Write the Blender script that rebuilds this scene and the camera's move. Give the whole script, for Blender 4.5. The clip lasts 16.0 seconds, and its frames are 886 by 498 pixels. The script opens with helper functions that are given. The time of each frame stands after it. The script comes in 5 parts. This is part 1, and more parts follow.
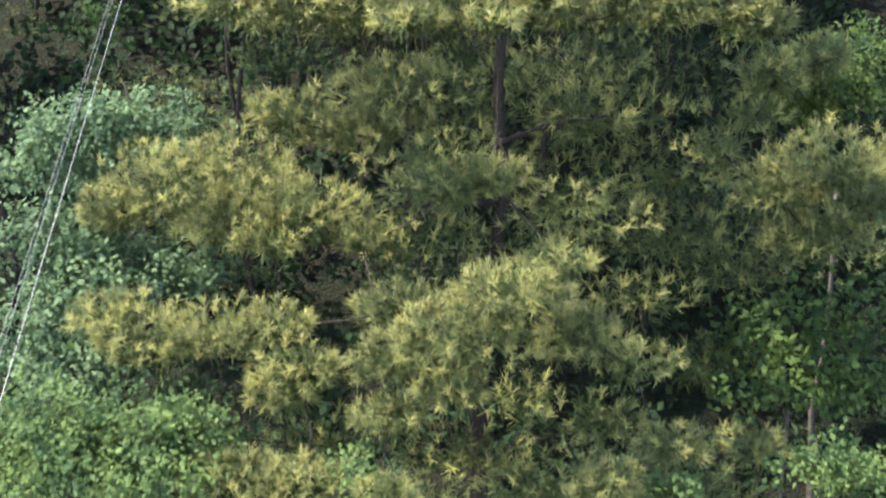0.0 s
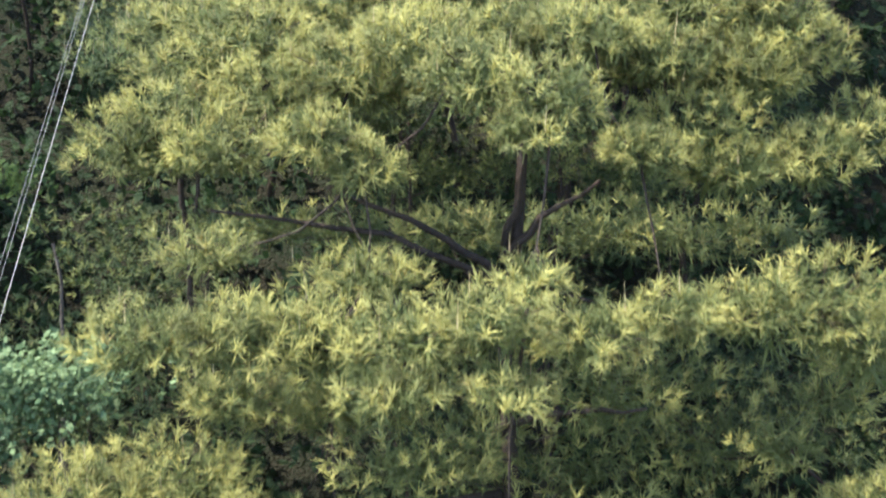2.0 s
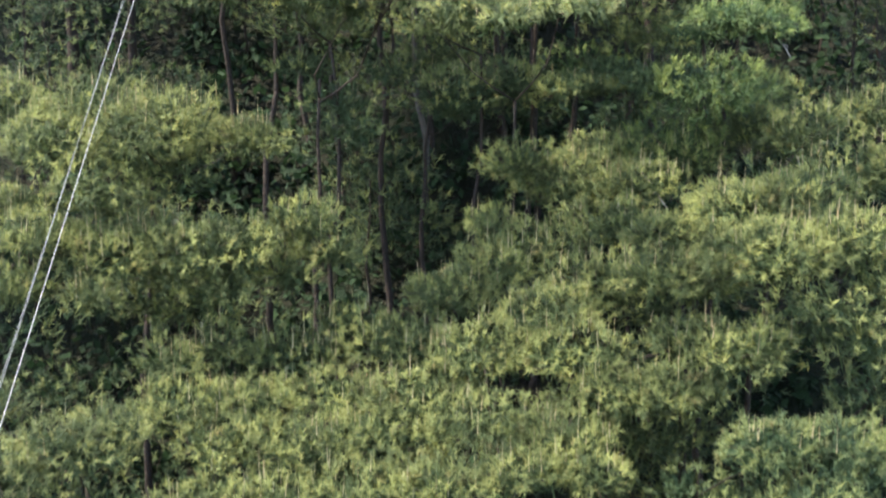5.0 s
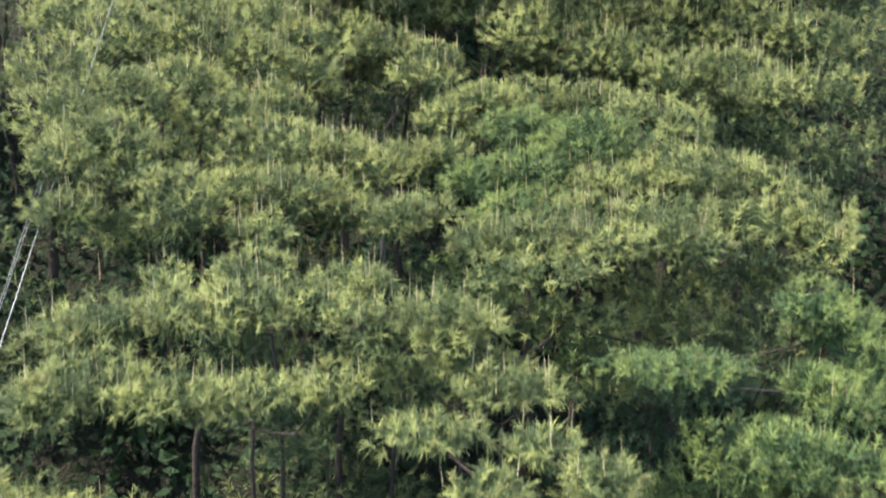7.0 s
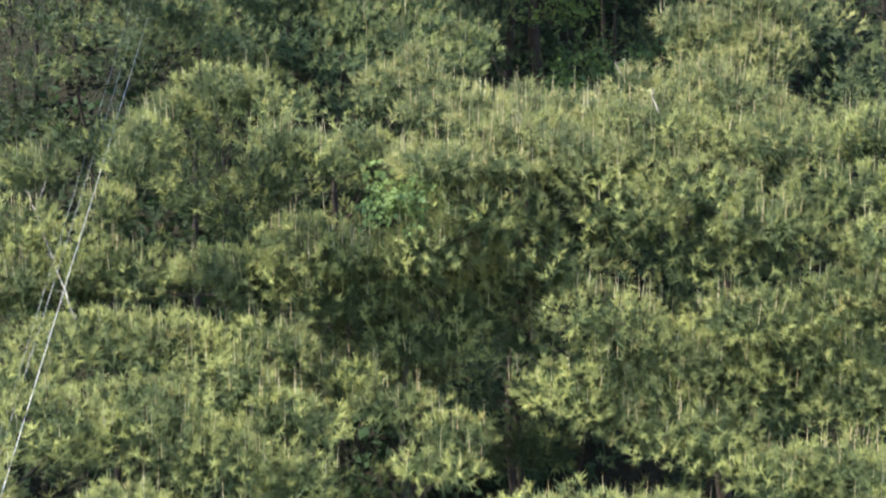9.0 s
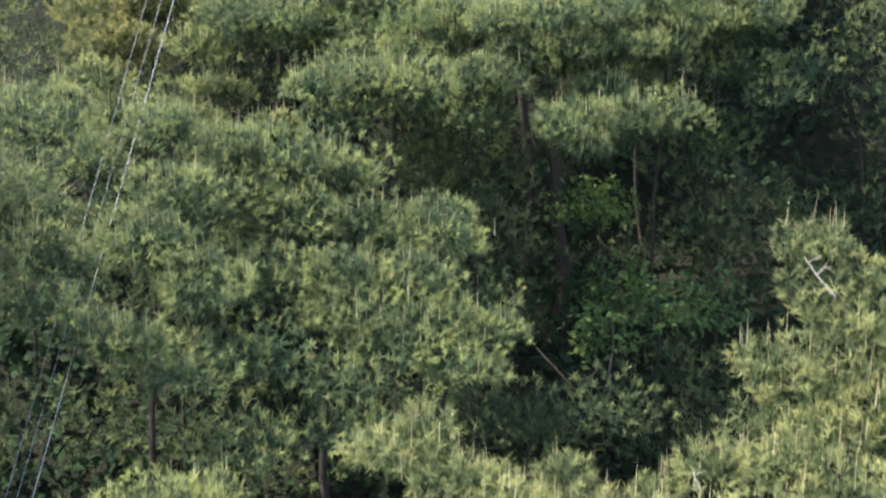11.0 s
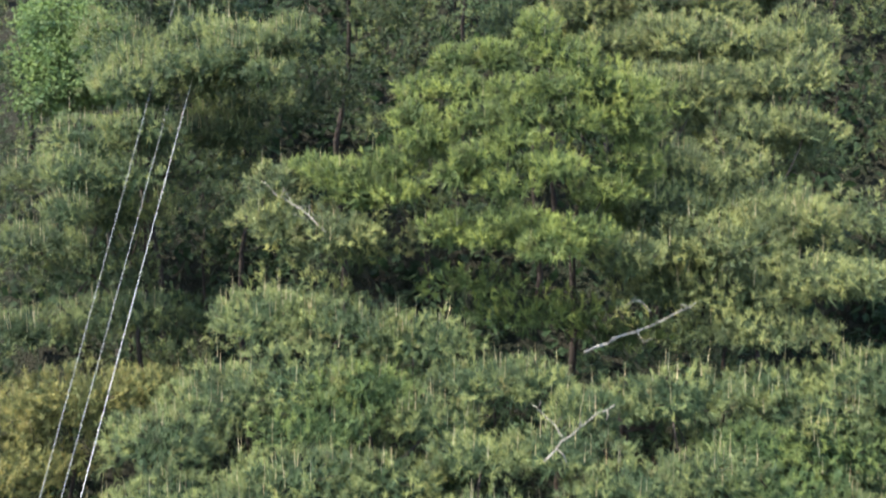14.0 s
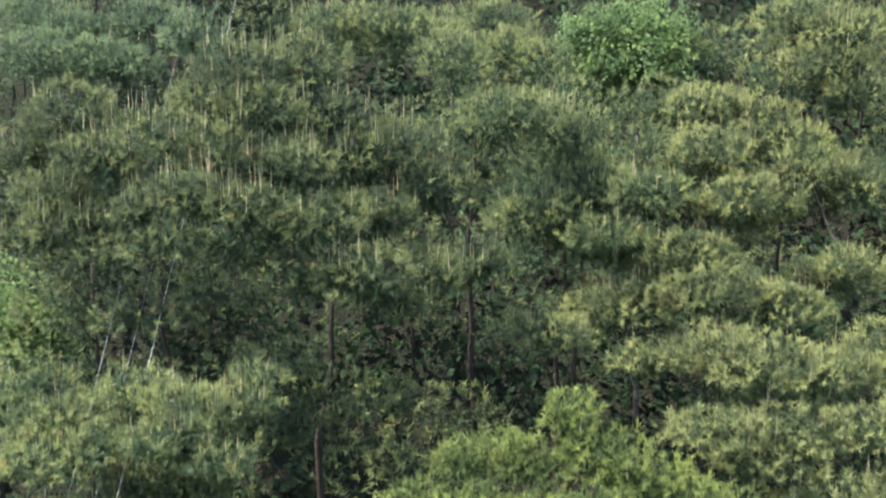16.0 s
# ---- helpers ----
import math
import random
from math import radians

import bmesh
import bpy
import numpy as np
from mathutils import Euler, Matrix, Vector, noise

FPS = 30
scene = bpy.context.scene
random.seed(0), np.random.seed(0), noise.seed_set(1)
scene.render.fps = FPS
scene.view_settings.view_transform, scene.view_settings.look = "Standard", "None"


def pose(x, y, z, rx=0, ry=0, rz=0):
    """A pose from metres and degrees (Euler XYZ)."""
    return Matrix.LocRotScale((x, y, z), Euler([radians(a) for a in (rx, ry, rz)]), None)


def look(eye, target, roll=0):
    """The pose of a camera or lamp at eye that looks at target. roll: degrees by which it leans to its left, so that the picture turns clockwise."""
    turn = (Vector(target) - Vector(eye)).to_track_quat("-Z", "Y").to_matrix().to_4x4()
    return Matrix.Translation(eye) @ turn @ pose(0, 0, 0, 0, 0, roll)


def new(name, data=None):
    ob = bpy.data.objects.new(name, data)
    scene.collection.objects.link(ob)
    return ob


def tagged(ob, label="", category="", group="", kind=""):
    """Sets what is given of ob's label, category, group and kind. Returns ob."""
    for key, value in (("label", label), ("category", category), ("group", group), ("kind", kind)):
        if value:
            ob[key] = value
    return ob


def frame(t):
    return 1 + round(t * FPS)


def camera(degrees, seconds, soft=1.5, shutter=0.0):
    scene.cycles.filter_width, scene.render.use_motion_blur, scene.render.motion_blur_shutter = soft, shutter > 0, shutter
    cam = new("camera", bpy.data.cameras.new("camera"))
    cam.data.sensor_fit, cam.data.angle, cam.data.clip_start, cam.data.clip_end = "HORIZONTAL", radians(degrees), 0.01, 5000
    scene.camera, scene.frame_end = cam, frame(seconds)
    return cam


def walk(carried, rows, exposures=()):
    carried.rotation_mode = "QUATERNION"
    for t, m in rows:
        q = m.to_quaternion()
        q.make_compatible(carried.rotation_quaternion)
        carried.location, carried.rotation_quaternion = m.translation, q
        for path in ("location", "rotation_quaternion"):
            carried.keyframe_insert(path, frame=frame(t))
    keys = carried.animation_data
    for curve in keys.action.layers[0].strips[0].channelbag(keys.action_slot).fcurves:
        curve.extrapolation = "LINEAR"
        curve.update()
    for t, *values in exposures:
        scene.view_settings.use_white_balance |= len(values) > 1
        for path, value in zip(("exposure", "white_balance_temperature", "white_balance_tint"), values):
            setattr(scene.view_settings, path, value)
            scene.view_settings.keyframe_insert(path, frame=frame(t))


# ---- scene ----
cam = camera(38.0, 16.0, soft=2.15, shutter=0.3)
PATH = [
    (0.0, pose(0.000, 0.000, 0.000, 78.27, 0.06, 0.09)),
    (0.5, pose(-0.053, 0.650, 0.456, 78.10, -0.02, -0.13)),
    (1.0, pose(-0.086, 1.299, 0.913, 77.13, 0.00, -0.31)),
    (1.5, pose(-0.082, 1.971, 1.358, 76.29, -0.24, -0.39)),
    (2.0, pose(-0.054, 2.673, 1.798, 75.86, -0.50, -0.47)),
    (2.5, pose(-0.025, 3.399, 2.257, 76.15, -0.57, -0.35)),
    (3.0, pose(-0.006, 4.184, 2.753, 77.02, -0.41, -0.29)),
    (3.5, pose(-0.010, 4.976, 3.253, 77.79, -0.54, -0.07)),
    (4.0, pose(-0.033, 5.771, 3.758, 78.65, -0.38, 0.15)),
    (4.5, pose(-0.054, 6.550, 4.286, 79.02, -0.25, 0.39)),
    (7.0, pose(0.141, 10.295, 6.966, 78.99, -0.17, 0.11)),
    (7.5, pose(0.132, 11.014, 7.495, 79.58, -0.24, 0.07)),
    (8.0, pose(0.127, 11.747, 8.054, 80.24, -0.24, 0.31)),
    (10.5, pose(-0.057, 15.353, 10.741, 79.13, 0.32, 0.71)),
    (11.0, pose(-0.048, 16.062, 11.262, 79.67, 0.25, 0.64)),
    (11.5, pose(-0.070, 16.779, 11.773, 80.27, 0.06, 0.47)),
    (12.0, pose(-0.116, 17.515, 12.247, 80.87, -0.20, 0.16)),
    (12.5, pose(-0.171, 18.228, 12.716, 81.16, -0.45, -0.05)),
    (13.0, pose(-0.221, 18.932, 13.187, 81.11, -0.44, -0.01)),
    (13.5, pose(-0.258, 19.626, 13.694, 81.30, -0.36, 0.15)),
    (14.0, pose(-0.287, 20.318, 14.236, 81.66, -0.16, 0.41)),
    (14.5, pose(-0.306, 21.020, 14.802, 81.88, -0.05, 0.61)),
    (15.0, pose(-0.332, 21.735, 15.372, 82.35, 0.25, 0.58)),
    (15.5, pose(-0.349, 22.427, 15.933, 82.80, 0.48, 0.35)),
    (16.0, pose(-0.332, 23.097, 16.526, 82.93, 0.55, 0.30)),
]
walk(cam, PATH, [(0.0, 2.79)])

# ---------------------------------------------------------------- light
SUN_ELEV, SUN_AZ = 61.0, 267.0          # azimuth: degrees clockwise from +y, where the light comes from
world = bpy.data.worlds.new("sky")
scene.world = world
world.use_nodes = True
wn = world.node_tree.nodes
sky = wn.new("ShaderNodeTexSky")
sky.sky_type, sky.sun_disc = 'NISHITA', False
sky.sun_elevation, sky.sun_rotation = radians(SUN_ELEV), radians(SUN_AZ)
wn["Background"].inputs["Strength"].default_value = 0.15
world.node_tree.links.new(sky.outputs["Color"], wn["Background"].inputs["Color"])
sun = new("sun", bpy.data.lights.new("sun", 'SUN'))
sun.data.energy, sun.data.angle, sun.data.color = 3.25, radians(0.6), (1.0, 0.935, 0.81)
to_sun = Vector((math.sin(radians(SUN_AZ)) * math.cos(radians(SUN_ELEV)),
                 math.cos(radians(SUN_AZ)) * math.cos(radians(SUN_ELEV)), math.sin(radians(SUN_ELEV))))
sun.matrix_world = look(tuple(to_sun * 60), (0, 0, 0))


# ---------------------------------------------------------------- materials
def shader(name, rough=0.6):
    m = bpy.data.materials.new(name)
    m.use_nodes = True
    b = m.node_tree.nodes["Principled BSDF"]
    b.inputs["Roughness"].default_value = rough
    return m, m.node_tree, b


def mixed(tree, fac, a, b):
    mix = tree.nodes.new("ShaderNodeMix")
    mix.data_type = 'RGBA'
    for sock, v in ((mix.inputs[0], fac), (mix.inputs[6], a), (mix.inputs[7], b)):
        if isinstance(v, bpy.types.NodeSocket):
            tree.links.new(v, sock)
        elif isinstance(v, (tuple, list)):
            sock.default_value = (*v, 1)
        else:
            sock.default_value = v
    return mix.outputs[2]


def noisy(tree, scale, low=0.35, high=0.65, detail=3.0):
    geo = tree.nodes.new("ShaderNodeNewGeometry")
    n = tree.nodes.new("ShaderNodeTexNoise")
    n.inputs["Scale"].default_value, n.inputs["Detail"].default_value = scale, detail
    tree.links.new(geo.outputs["Position"], n.inputs["Vector"])
    r = tree.nodes.new("ShaderNodeMapRange")
    r.inputs[1].default_value, r.inputs[2].default_value = low, high
    tree.links.new(n.outputs["Fac"], r.inputs[0])
    return r.outputs[0]


def foliage(name, fresh, old, dry, dryness=0.25, gloss=0.2, thin=0.36):
    """Leaf or needle: fresh and older colour by the piece and by the clump, some dry ones, light shining through."""
    m, tree, b = shader(name, 0.5)
    geo = tree.nodes.new("ShaderNodeNewGeometry")
    col = mixed(tree, noisy(tree, 3.2, 0.36, 0.64), old, fresh)
    each = tree.nodes.new("ShaderNodeMapRange")
    each.inputs[1].default_value, each.inputs[2].default_value = 0.0, 1.0
    each.inputs[3].default_value, each.inputs[4].default_value = 0.0, 0.45
    tree.links.new(geo.outputs["Random Per Island"], each.inputs[0])
    col = mixed(tree, each.outputs[0], col, old)
    spot = noisy(tree, 7.0, 0.57, 0.74)
    some = tree.nodes.new("ShaderNodeMath")
    some.operation = 'MULTIPLY'
    some.inputs[1].default_value = dryness
    tree.links.new(spot, some.inputs[0])
    col = mixed(tree, some.outputs[0], col, dry)
    tree.links.new(col, b.inputs["Base Color"])
    bump = tree.nodes.new("ShaderNodeBump")
    bump.inputs["Strength"].default_value, bump.inputs["Distance"].default_value = 0.8, 0.04
    tree.links.new(noisy(tree, 45, 0.25, 0.75, 4), bump.inputs["Height"])
    tree.links.new(bump.outputs[0], b.inputs["Normal"])
    b.inputs["Specular IOR Level"].default_value = gloss
    through_leaf = tree.nodes.new("ShaderNodeBsdfTranslucent")
    tree.links.new(col, through_leaf.inputs["Color"])
    both = tree.nodes.new("ShaderNodeMixShader")
    both.inputs[0].default_value = thin
    tree.links.new(b.outputs[0], both.inputs[1])
    tree.links.new(through_leaf.outputs[0], both.inputs[2])
    tree.links.new(both.outputs[0], tree.nodes["Material Output"].inputs["Surface"])
    return m


def bark(name, a, c, scale=9.0):
    m, tree, b = shader(name, 0.85)
    b.inputs["Specular IOR Level"].default_value = 0.15
    col = mixed(tree, noisy(tree, scale, 0.35, 0.65, 6), a, c)
    tree.links.new(mixed(tree, noisy(tree, scale * 6, 0.4, 0.7), col, tuple(v * 0.5 for v in a)), b.inputs["Base Color"])
    bump = tree.nodes.new("ShaderNodeBump")
    bump.inputs["Strength"].default_value, bump.inputs["Distance"].default_value = 0.6, 0.02
    tree.links.new(noisy(tree, scale * 3, 0.2, 0.8, 6), bump.inputs["Height"])
    tree.links.new(bump.outputs[0], b.inputs["Normal"])
    return m


DRY = (0.27, 0.16, 0.075)
NEEDLE = {
    "gold": foliage("golden_pine_needles", (0.43, 0.41, 0.135), (0.13, 0.145, 0.055), DRY, 0.3),
    "gold_small": foliage("yellowing_pine_needles", (0.30, 0.27, 0.085), (0.11, 0.12, 0.045), DRY, 0.4),
    "pine_warm": foliage("warm_green_pine_needles", (0.335, 0.352, 0.115), (0.084, 0.105, 0.043), DRY, 0.35),
    "pine": foliage("pine_needles", (0.268, 0.292, 0.098), (0.065, 0.095, 0.045), DRY, 0.35),
    "pine_bright": foliage("young_pine_needles", (0.25, 0.29, 0.072), (0.08, 0.11, 0.035), DRY, 0.2),
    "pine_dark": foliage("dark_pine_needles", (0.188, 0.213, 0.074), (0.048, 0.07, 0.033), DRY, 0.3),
    "green": foliage("green_pine_needles", (0.228, 0.275, 0.078), (0.063, 0.098, 0.037), DRY, 0.2),
    "blue": foliage("bluish_pine_needles", (0.19, 0.25, 0.11), (0.06, 0.095, 0.05), DRY, 0.15),
    "pale": foliage("pale_pine_needles", (0.33, 0.325, 0.12), (0.09, 0.11, 0.046), DRY, 0.3),
    "pale_green": foliage("pale_green_pine_needles", (0.32, 0.335, 0.115), (0.078, 0.10, 0.046), DRY, 0.3),
    "leaf": foliage("green_leaves", (0.125, 0.18, 0.045), (0.035, 0.065, 0.026), (0.2, 0.18, 0.04), 0.1, 0.15, 0.4),
    "leaf_bright": foliage("bright_green_leaves", (0.175, 0.245, 0.075), (0.06, 0.105, 0.042), (0.2, 0.2, 0.05), 0.1, 0.2, 0.4),
    "leaf_grey": foliage("silvery_green_leaves", (0.19, 0.27, 0.13), (0.055, 0.10, 0.05), (0.2, 0.22, 0.08), 0.1, 0.22, 0.3),
}
# Leaf colour darkened so the gaps between trees look shaded.
NEEDLE["low"] = foliage("shaded_undergrowth_leaves", (0.028, 0.052, 0.02), (0.013, 0.028, 0.012), (0.04, 0.04, 0.015), 0.1, 0.15, 0.3)
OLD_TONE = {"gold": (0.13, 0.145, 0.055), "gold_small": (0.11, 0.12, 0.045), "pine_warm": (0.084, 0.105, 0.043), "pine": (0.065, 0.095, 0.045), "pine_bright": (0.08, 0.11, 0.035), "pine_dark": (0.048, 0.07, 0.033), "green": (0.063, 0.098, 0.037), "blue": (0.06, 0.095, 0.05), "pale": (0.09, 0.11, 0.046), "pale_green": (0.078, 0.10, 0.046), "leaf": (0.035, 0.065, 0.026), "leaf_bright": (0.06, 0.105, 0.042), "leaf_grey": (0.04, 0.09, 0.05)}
# older needles further back on the shoots: darker and bluer than the new growth, darkened further as painted shade
OLDER_SHADED = {k: foliage("older_shaded_" + k + "_needles", tuple(v * f for v, f in zip(c, (1.0, 1.05, 0.98))), tuple(v * f for v, f in zip(c, (0.66, 0.73, 0.7))), (0.12, 0.075, 0.04), 0.25)
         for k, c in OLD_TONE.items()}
CANDLE = foliage("pale_pine_candles", (0.48, 0.43, 0.25), (0.36, 0.28, 0.15), (0.34, 0.17, 0.08), 0.5, 0.3, 0.2)
BARK_RED = bark("reddish_pine_bark", (0.042, 0.030, 0.024), (0.026, 0.021, 0.018))
BARK_GREY = bark("grey_bark", (0.10, 0.085, 0.07), (0.05, 0.042, 0.036))
DEAD = bark("bleached_dead_wood", (0.25, 0.225, 0.19), (0.14, 0.12, 0.10))


# ---------------------------------------------------------------- mesh helpers
def part(name, data, material, parent, label="", kind=""):
    """One mesh object under a thing or a part, its vertices given in world places."""
    data.materials.append(material)
    ob = new(name, data)
    ob.parent = parent
    ob.matrix_parent_inverse = parent.matrix_world.inverted()
    return tagged(ob, label, kind=kind)


def sheet(name, verts, sides):
    """A mesh of loose polygons with the same number of sides, from an array of corners in order."""
    me = bpy.data.meshes.new(name)
    n = len(verts)
    me.vertices.add(n)
    me.vertices.foreach_set("co", np.asarray(verts, np.float32).ravel())
    me.loops.add(n)
    me.loops.foreach_set("vertex_index", np.arange(n, dtype=np.int32))
    me.polygons.add(n // sides)
    me.polygons.foreach_set("loop_start", np.arange(0, n, sides, dtype=np.int32))
    me.update(calc_edges=True)
    return me


def unit(v):
    return v / (np.linalg.norm(v, axis=-1, keepdims=True) + 1e-9)


def across(v, rng):
    """Random directions square to v."""
    return unit(np.cross(v, rng.normal(size=v.shape)))


def needles(rng, at, axis, length, count, width, spread=75):
    """Tufts of needles round the tips of shoots: each needle one slim triangle that radiates from the shoot."""
    k = len(at)
    at, axis = np.repeat(at, count, 0), np.repeat(axis, count, 0)
    size = np.repeat(rng.uniform(0.8, 1.2, k), count)[:, None] * length
    out = across(axis, rng)
    lean = np.radians(rng.uniform(6, spread, len(at)))[:, None]
    way = axis * np.cos(lean) + out * np.sin(lean)
    root = at + axis * size * rng.uniform(-0.6, 0.2, (len(at), 1))
    face = unit(axis * 0.6 + np.array([-0.25, -0.6, 0.7]) + rng.normal(size=at.shape) * 0.45)
    side = unit(np.cross(way, face)) * width / 2
    tip = root + way * size * rng.uniform(0.8, 1.15, (len(at), 1))
    tip[:, 2] -= 0.05 * size[:, 0]
    return np.stack([root - side, root + side, tip], 1).reshape(-1, 3)


def waves(rng):
    """An uneven outline: a factor for every direction from the heart of a bough."""
    k = rng.normal(size=(3, 3)) * np.array([[1.5], [2.8], [5.0]])
    p = rng.uniform(0, 6.28, 3)
    return lambda d: 1 + 0.15 * np.sin(d @ k[0] + p[0]) + 0.11 * np.sin(d @ k[1] + p[1]) + 0.07 * np.sin(d @ k[2] + p[2])


def spread_over(rng, n):
    """About n directions spread evenly over a ball, slightly shaken."""
    i = np.arange(n) + 0.5
    z, a = 1 - 2 * i / n, i * 2.39996 + rng.uniform(0, 6.28)
    r = np.sqrt(1 - z * z)
    return unit(np.stack([r * np.cos(a), r * np.sin(a), z], 1) + rng.normal(size=(n, 3)) * 0.6 / math.sqrt(n))


def blades(rng, at, axis, length, count):
    """Clusters of broad leaves: each leaf a pointed four-cornered blade."""
    at, axis = np.repeat(at, count, 0), np.repeat(axis, count, 0)
    at = at + rng.normal(size=at.shape) * length * 0.75
    way = unit(axis * 0.35 + rng.normal(size=at.shape) * 0.75 + np.array([0, -0.15, -0.15]))
    face = unit(np.cross(way, unit(axis + rng.normal(size=at.shape) * 0.5)))
    size = rng.uniform(0.6, 1.15, (len(at), 1)) * length
    wide = face * size * 0.30
    belly = at + way * size * 0.45
    return np.stack([at, belly + wide, at + way * size, belly - wide], 1).reshape(-1, 3)


def spikes(rng, at, tall, wide):
    """Upright candles: three-sided spikes."""
    top = at + np.stack([rng.normal(size=len(at)) * 0.06, rng.normal(size=len(at)) * 0.06, np.ones(len(at))], 1) * tall[:, None]
    turn = rng.uniform(0, 6.28, len(at))
    ring = [at + np.stack([np.cos(turn + a), np.sin(turn + a), 0 * turn], 1) * wide for a in (0, 2.094, 4.189)]
    faces = [np.stack([ring[i], ring[(i + 1) % 3], top], 1) for i in range(3)]
    return np.concatenate(faces).reshape(-1, 3)


def tube(bm, points, radii, sides=7):
    """A tapered, bent stem through the points."""
    rings = []
    for i, (p, r) in enumerate(zip(points, radii)):
        d = (points[min(i + 1, len(points) - 1)] - points[max(i - 1, 0)]).normalized()
        u = d.cross(Vector((0.31, 0.77, 0.12))).normalized()
        v = d.cross(u)
        rings.append([bm.verts.new(p + (u * math.cos(a) + v * math.sin(a)) * r * (1 + 0.12 * math.sin(3 * a + i)))
                      for a in (2 * math.pi * k / sides for k in range(sides))])
    for a, b in zip(rings, rings[1:]):
        for k in range(sides):
            bm.faces.new((a[k], a[(k + 1) % sides], b[(k + 1) % sides], b[k]))
    bm.faces.new(rings[-1])
    bm.faces.new(rings[0][::-1])


def thicket(rng, hub, size, outline, count, length, wide):
    """The dense inside of a bough: short twigs full of older needles, set at random through it."""
    d = unit(rng.normal(size=(count, 3)))
    at = hub + d * (outline(d) * rng.uniform(0.2, 0.82, count))[:, None] * size
    return needles(rng, at, unit(d + rng.normal(size=d.shape) * 0.5), length, 4, wide, 85)


def solid(name, bm):
    me = bpy.data.meshes.new(name)
    bm.to_mesh(me)
    bm.free()
    for p in me.polygons:
        p.use_smooth = True
    return me


# ---------------------------------------------------------------- hillside
SLOPE = math.tan(radians(35.58))


def ground_z(x, y):
    """Height of the hillside: a steep even slope that eases off far below and far above."""
    yy = y + 0.9 * noise.noise((x * 0.11, y * 0.11, 3.1)) + 0.25 * noise.noise((x * 0.5, y * 0.5, 7.7))
    if yy < -25:
        yy = -25 + (yy + 25) * 0.25
    if yy > 75:
        yy = 75 + (yy - 75) * 0.2
    return SLOPE * yy - 14.3


def make_ground():
    xs = [-900, -400, -180, -80, -40, -24] + [-16 + 0.8 * i for i in range(41)] + [24, 40, 80, 180, 400, 900]
    ys = [-900, -400, -180, -80, -40, -20, -12] + [-6 + 0.8 * i for i in range(68)] + [54, 62, 75, 95, 140, 260, 500, 900]
    bm = bmesh.new()
    grid = [[bm.verts.new((x, y, ground_z(x, y))) for x in xs] for y in ys]
    for a, b in zip(grid, grid[1:]):
        for i in range(len(xs) - 1):
            bm.faces.new((a[i], a[i + 1], b[i + 1], b[i]))
    me = solid("ground", bm)
    m, tree, b = shader("shaded_forest_floor", 0.95)
    b.inputs["Specular IOR Level"].default_value = 0.1
    # Litter tones lowered to near black, standing in for shade under the trees.
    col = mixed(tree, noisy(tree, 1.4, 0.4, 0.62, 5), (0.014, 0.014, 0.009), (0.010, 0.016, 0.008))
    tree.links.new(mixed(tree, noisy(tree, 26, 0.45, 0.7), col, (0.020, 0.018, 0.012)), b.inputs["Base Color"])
    bump = tree.nodes.new("ShaderNodeBump")
    bump.inputs["Distance"].default_value = 0.05
    tree.links.new(noisy(tree, 30, 0.3, 0.7, 5), bump.inputs["Height"])
    tree.links.new(bump.outputs[0], b.inputs["Normal"])
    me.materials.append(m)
    tagged(new("ground", me), "steep wooded hillside covered with leaf litter, its colour darkened for shade", "hillside", kind="structure")


make_ground()


# ---------------------------------------------------------------- trees
LABEL = {
    "gold": ("spreading pine with sunlit yellow-green needle tufts on the hillside", "pine tree"),
    "gold_small": ("pine with yellowing needles among greener pines", "pine tree"),
    "pine_warm": ("yellowish green pine with dense upright needle tufts and candles", "pine tree"),
    "pine": ("green pine with layered boughs and upright pale candles", "pine tree"),
    "pine_bright": ("young upright pine with tiered bright green boughs", "pine tree"),
    "pine_dark": ("large dark green pine with long candles", "pine tree"),
    "green": ("soft fresh-green pine standing close among others", "pine tree"),
    "blue": ("bluish green pine in the dense hillside wood", "pine tree"),
    "pale": ("pale yellow-green pine covered with upright candles", "pine tree"),
    "pale_green": ("pale green pine on the wooded slope", "pine tree"),
    "leaf": ("leafy green broadleaf tree growing between the pines", "broadleaf tree"),
    "leaf_bright": ("bright green broadleaf tree between dark pines", "broadleaf tree"),
    "leaf_grey": ("broadleaf tree with silvery green leaves beside the pines", "broadleaf tree"),
}
# needle or leaf length, pieces a tuft, width of a needle, candles a square metre, candle height
KIND = {
    "gold": (0.088, 26, 0.0084, 2.5, 0.09), "gold_small": (0.070, 18, 0.0084, 2, 0.08),
    "pine_warm": (0.070, 18, 0.0084, 12, 0.12), "pine": (0.066, 18, 0.0082, 11, 0.12), "pine_bright": (0.066, 18, 0.0082, 3, 0.09),
    "pine_dark": (0.070, 18, 0.0084, 13, 0.15), "green": (0.066, 18, 0.0082, 4, 0.12),
    "blue": (0.066, 18, 0.0082, 3, 0.12), "pale": (0.08, 21, 0.0078, 12, 0.15),
    "pale_green": (0.066, 18, 0.0082, 5, 0.11),
    "leaf": (0.06, 13, 0, 0, 0), "leaf_bright": (0.06, 13, 0, 0, 0), "leaf_grey": (0.074, 11, 0, 0, 0),
}
count_of = {"n": 0}


class Tree:
    pass


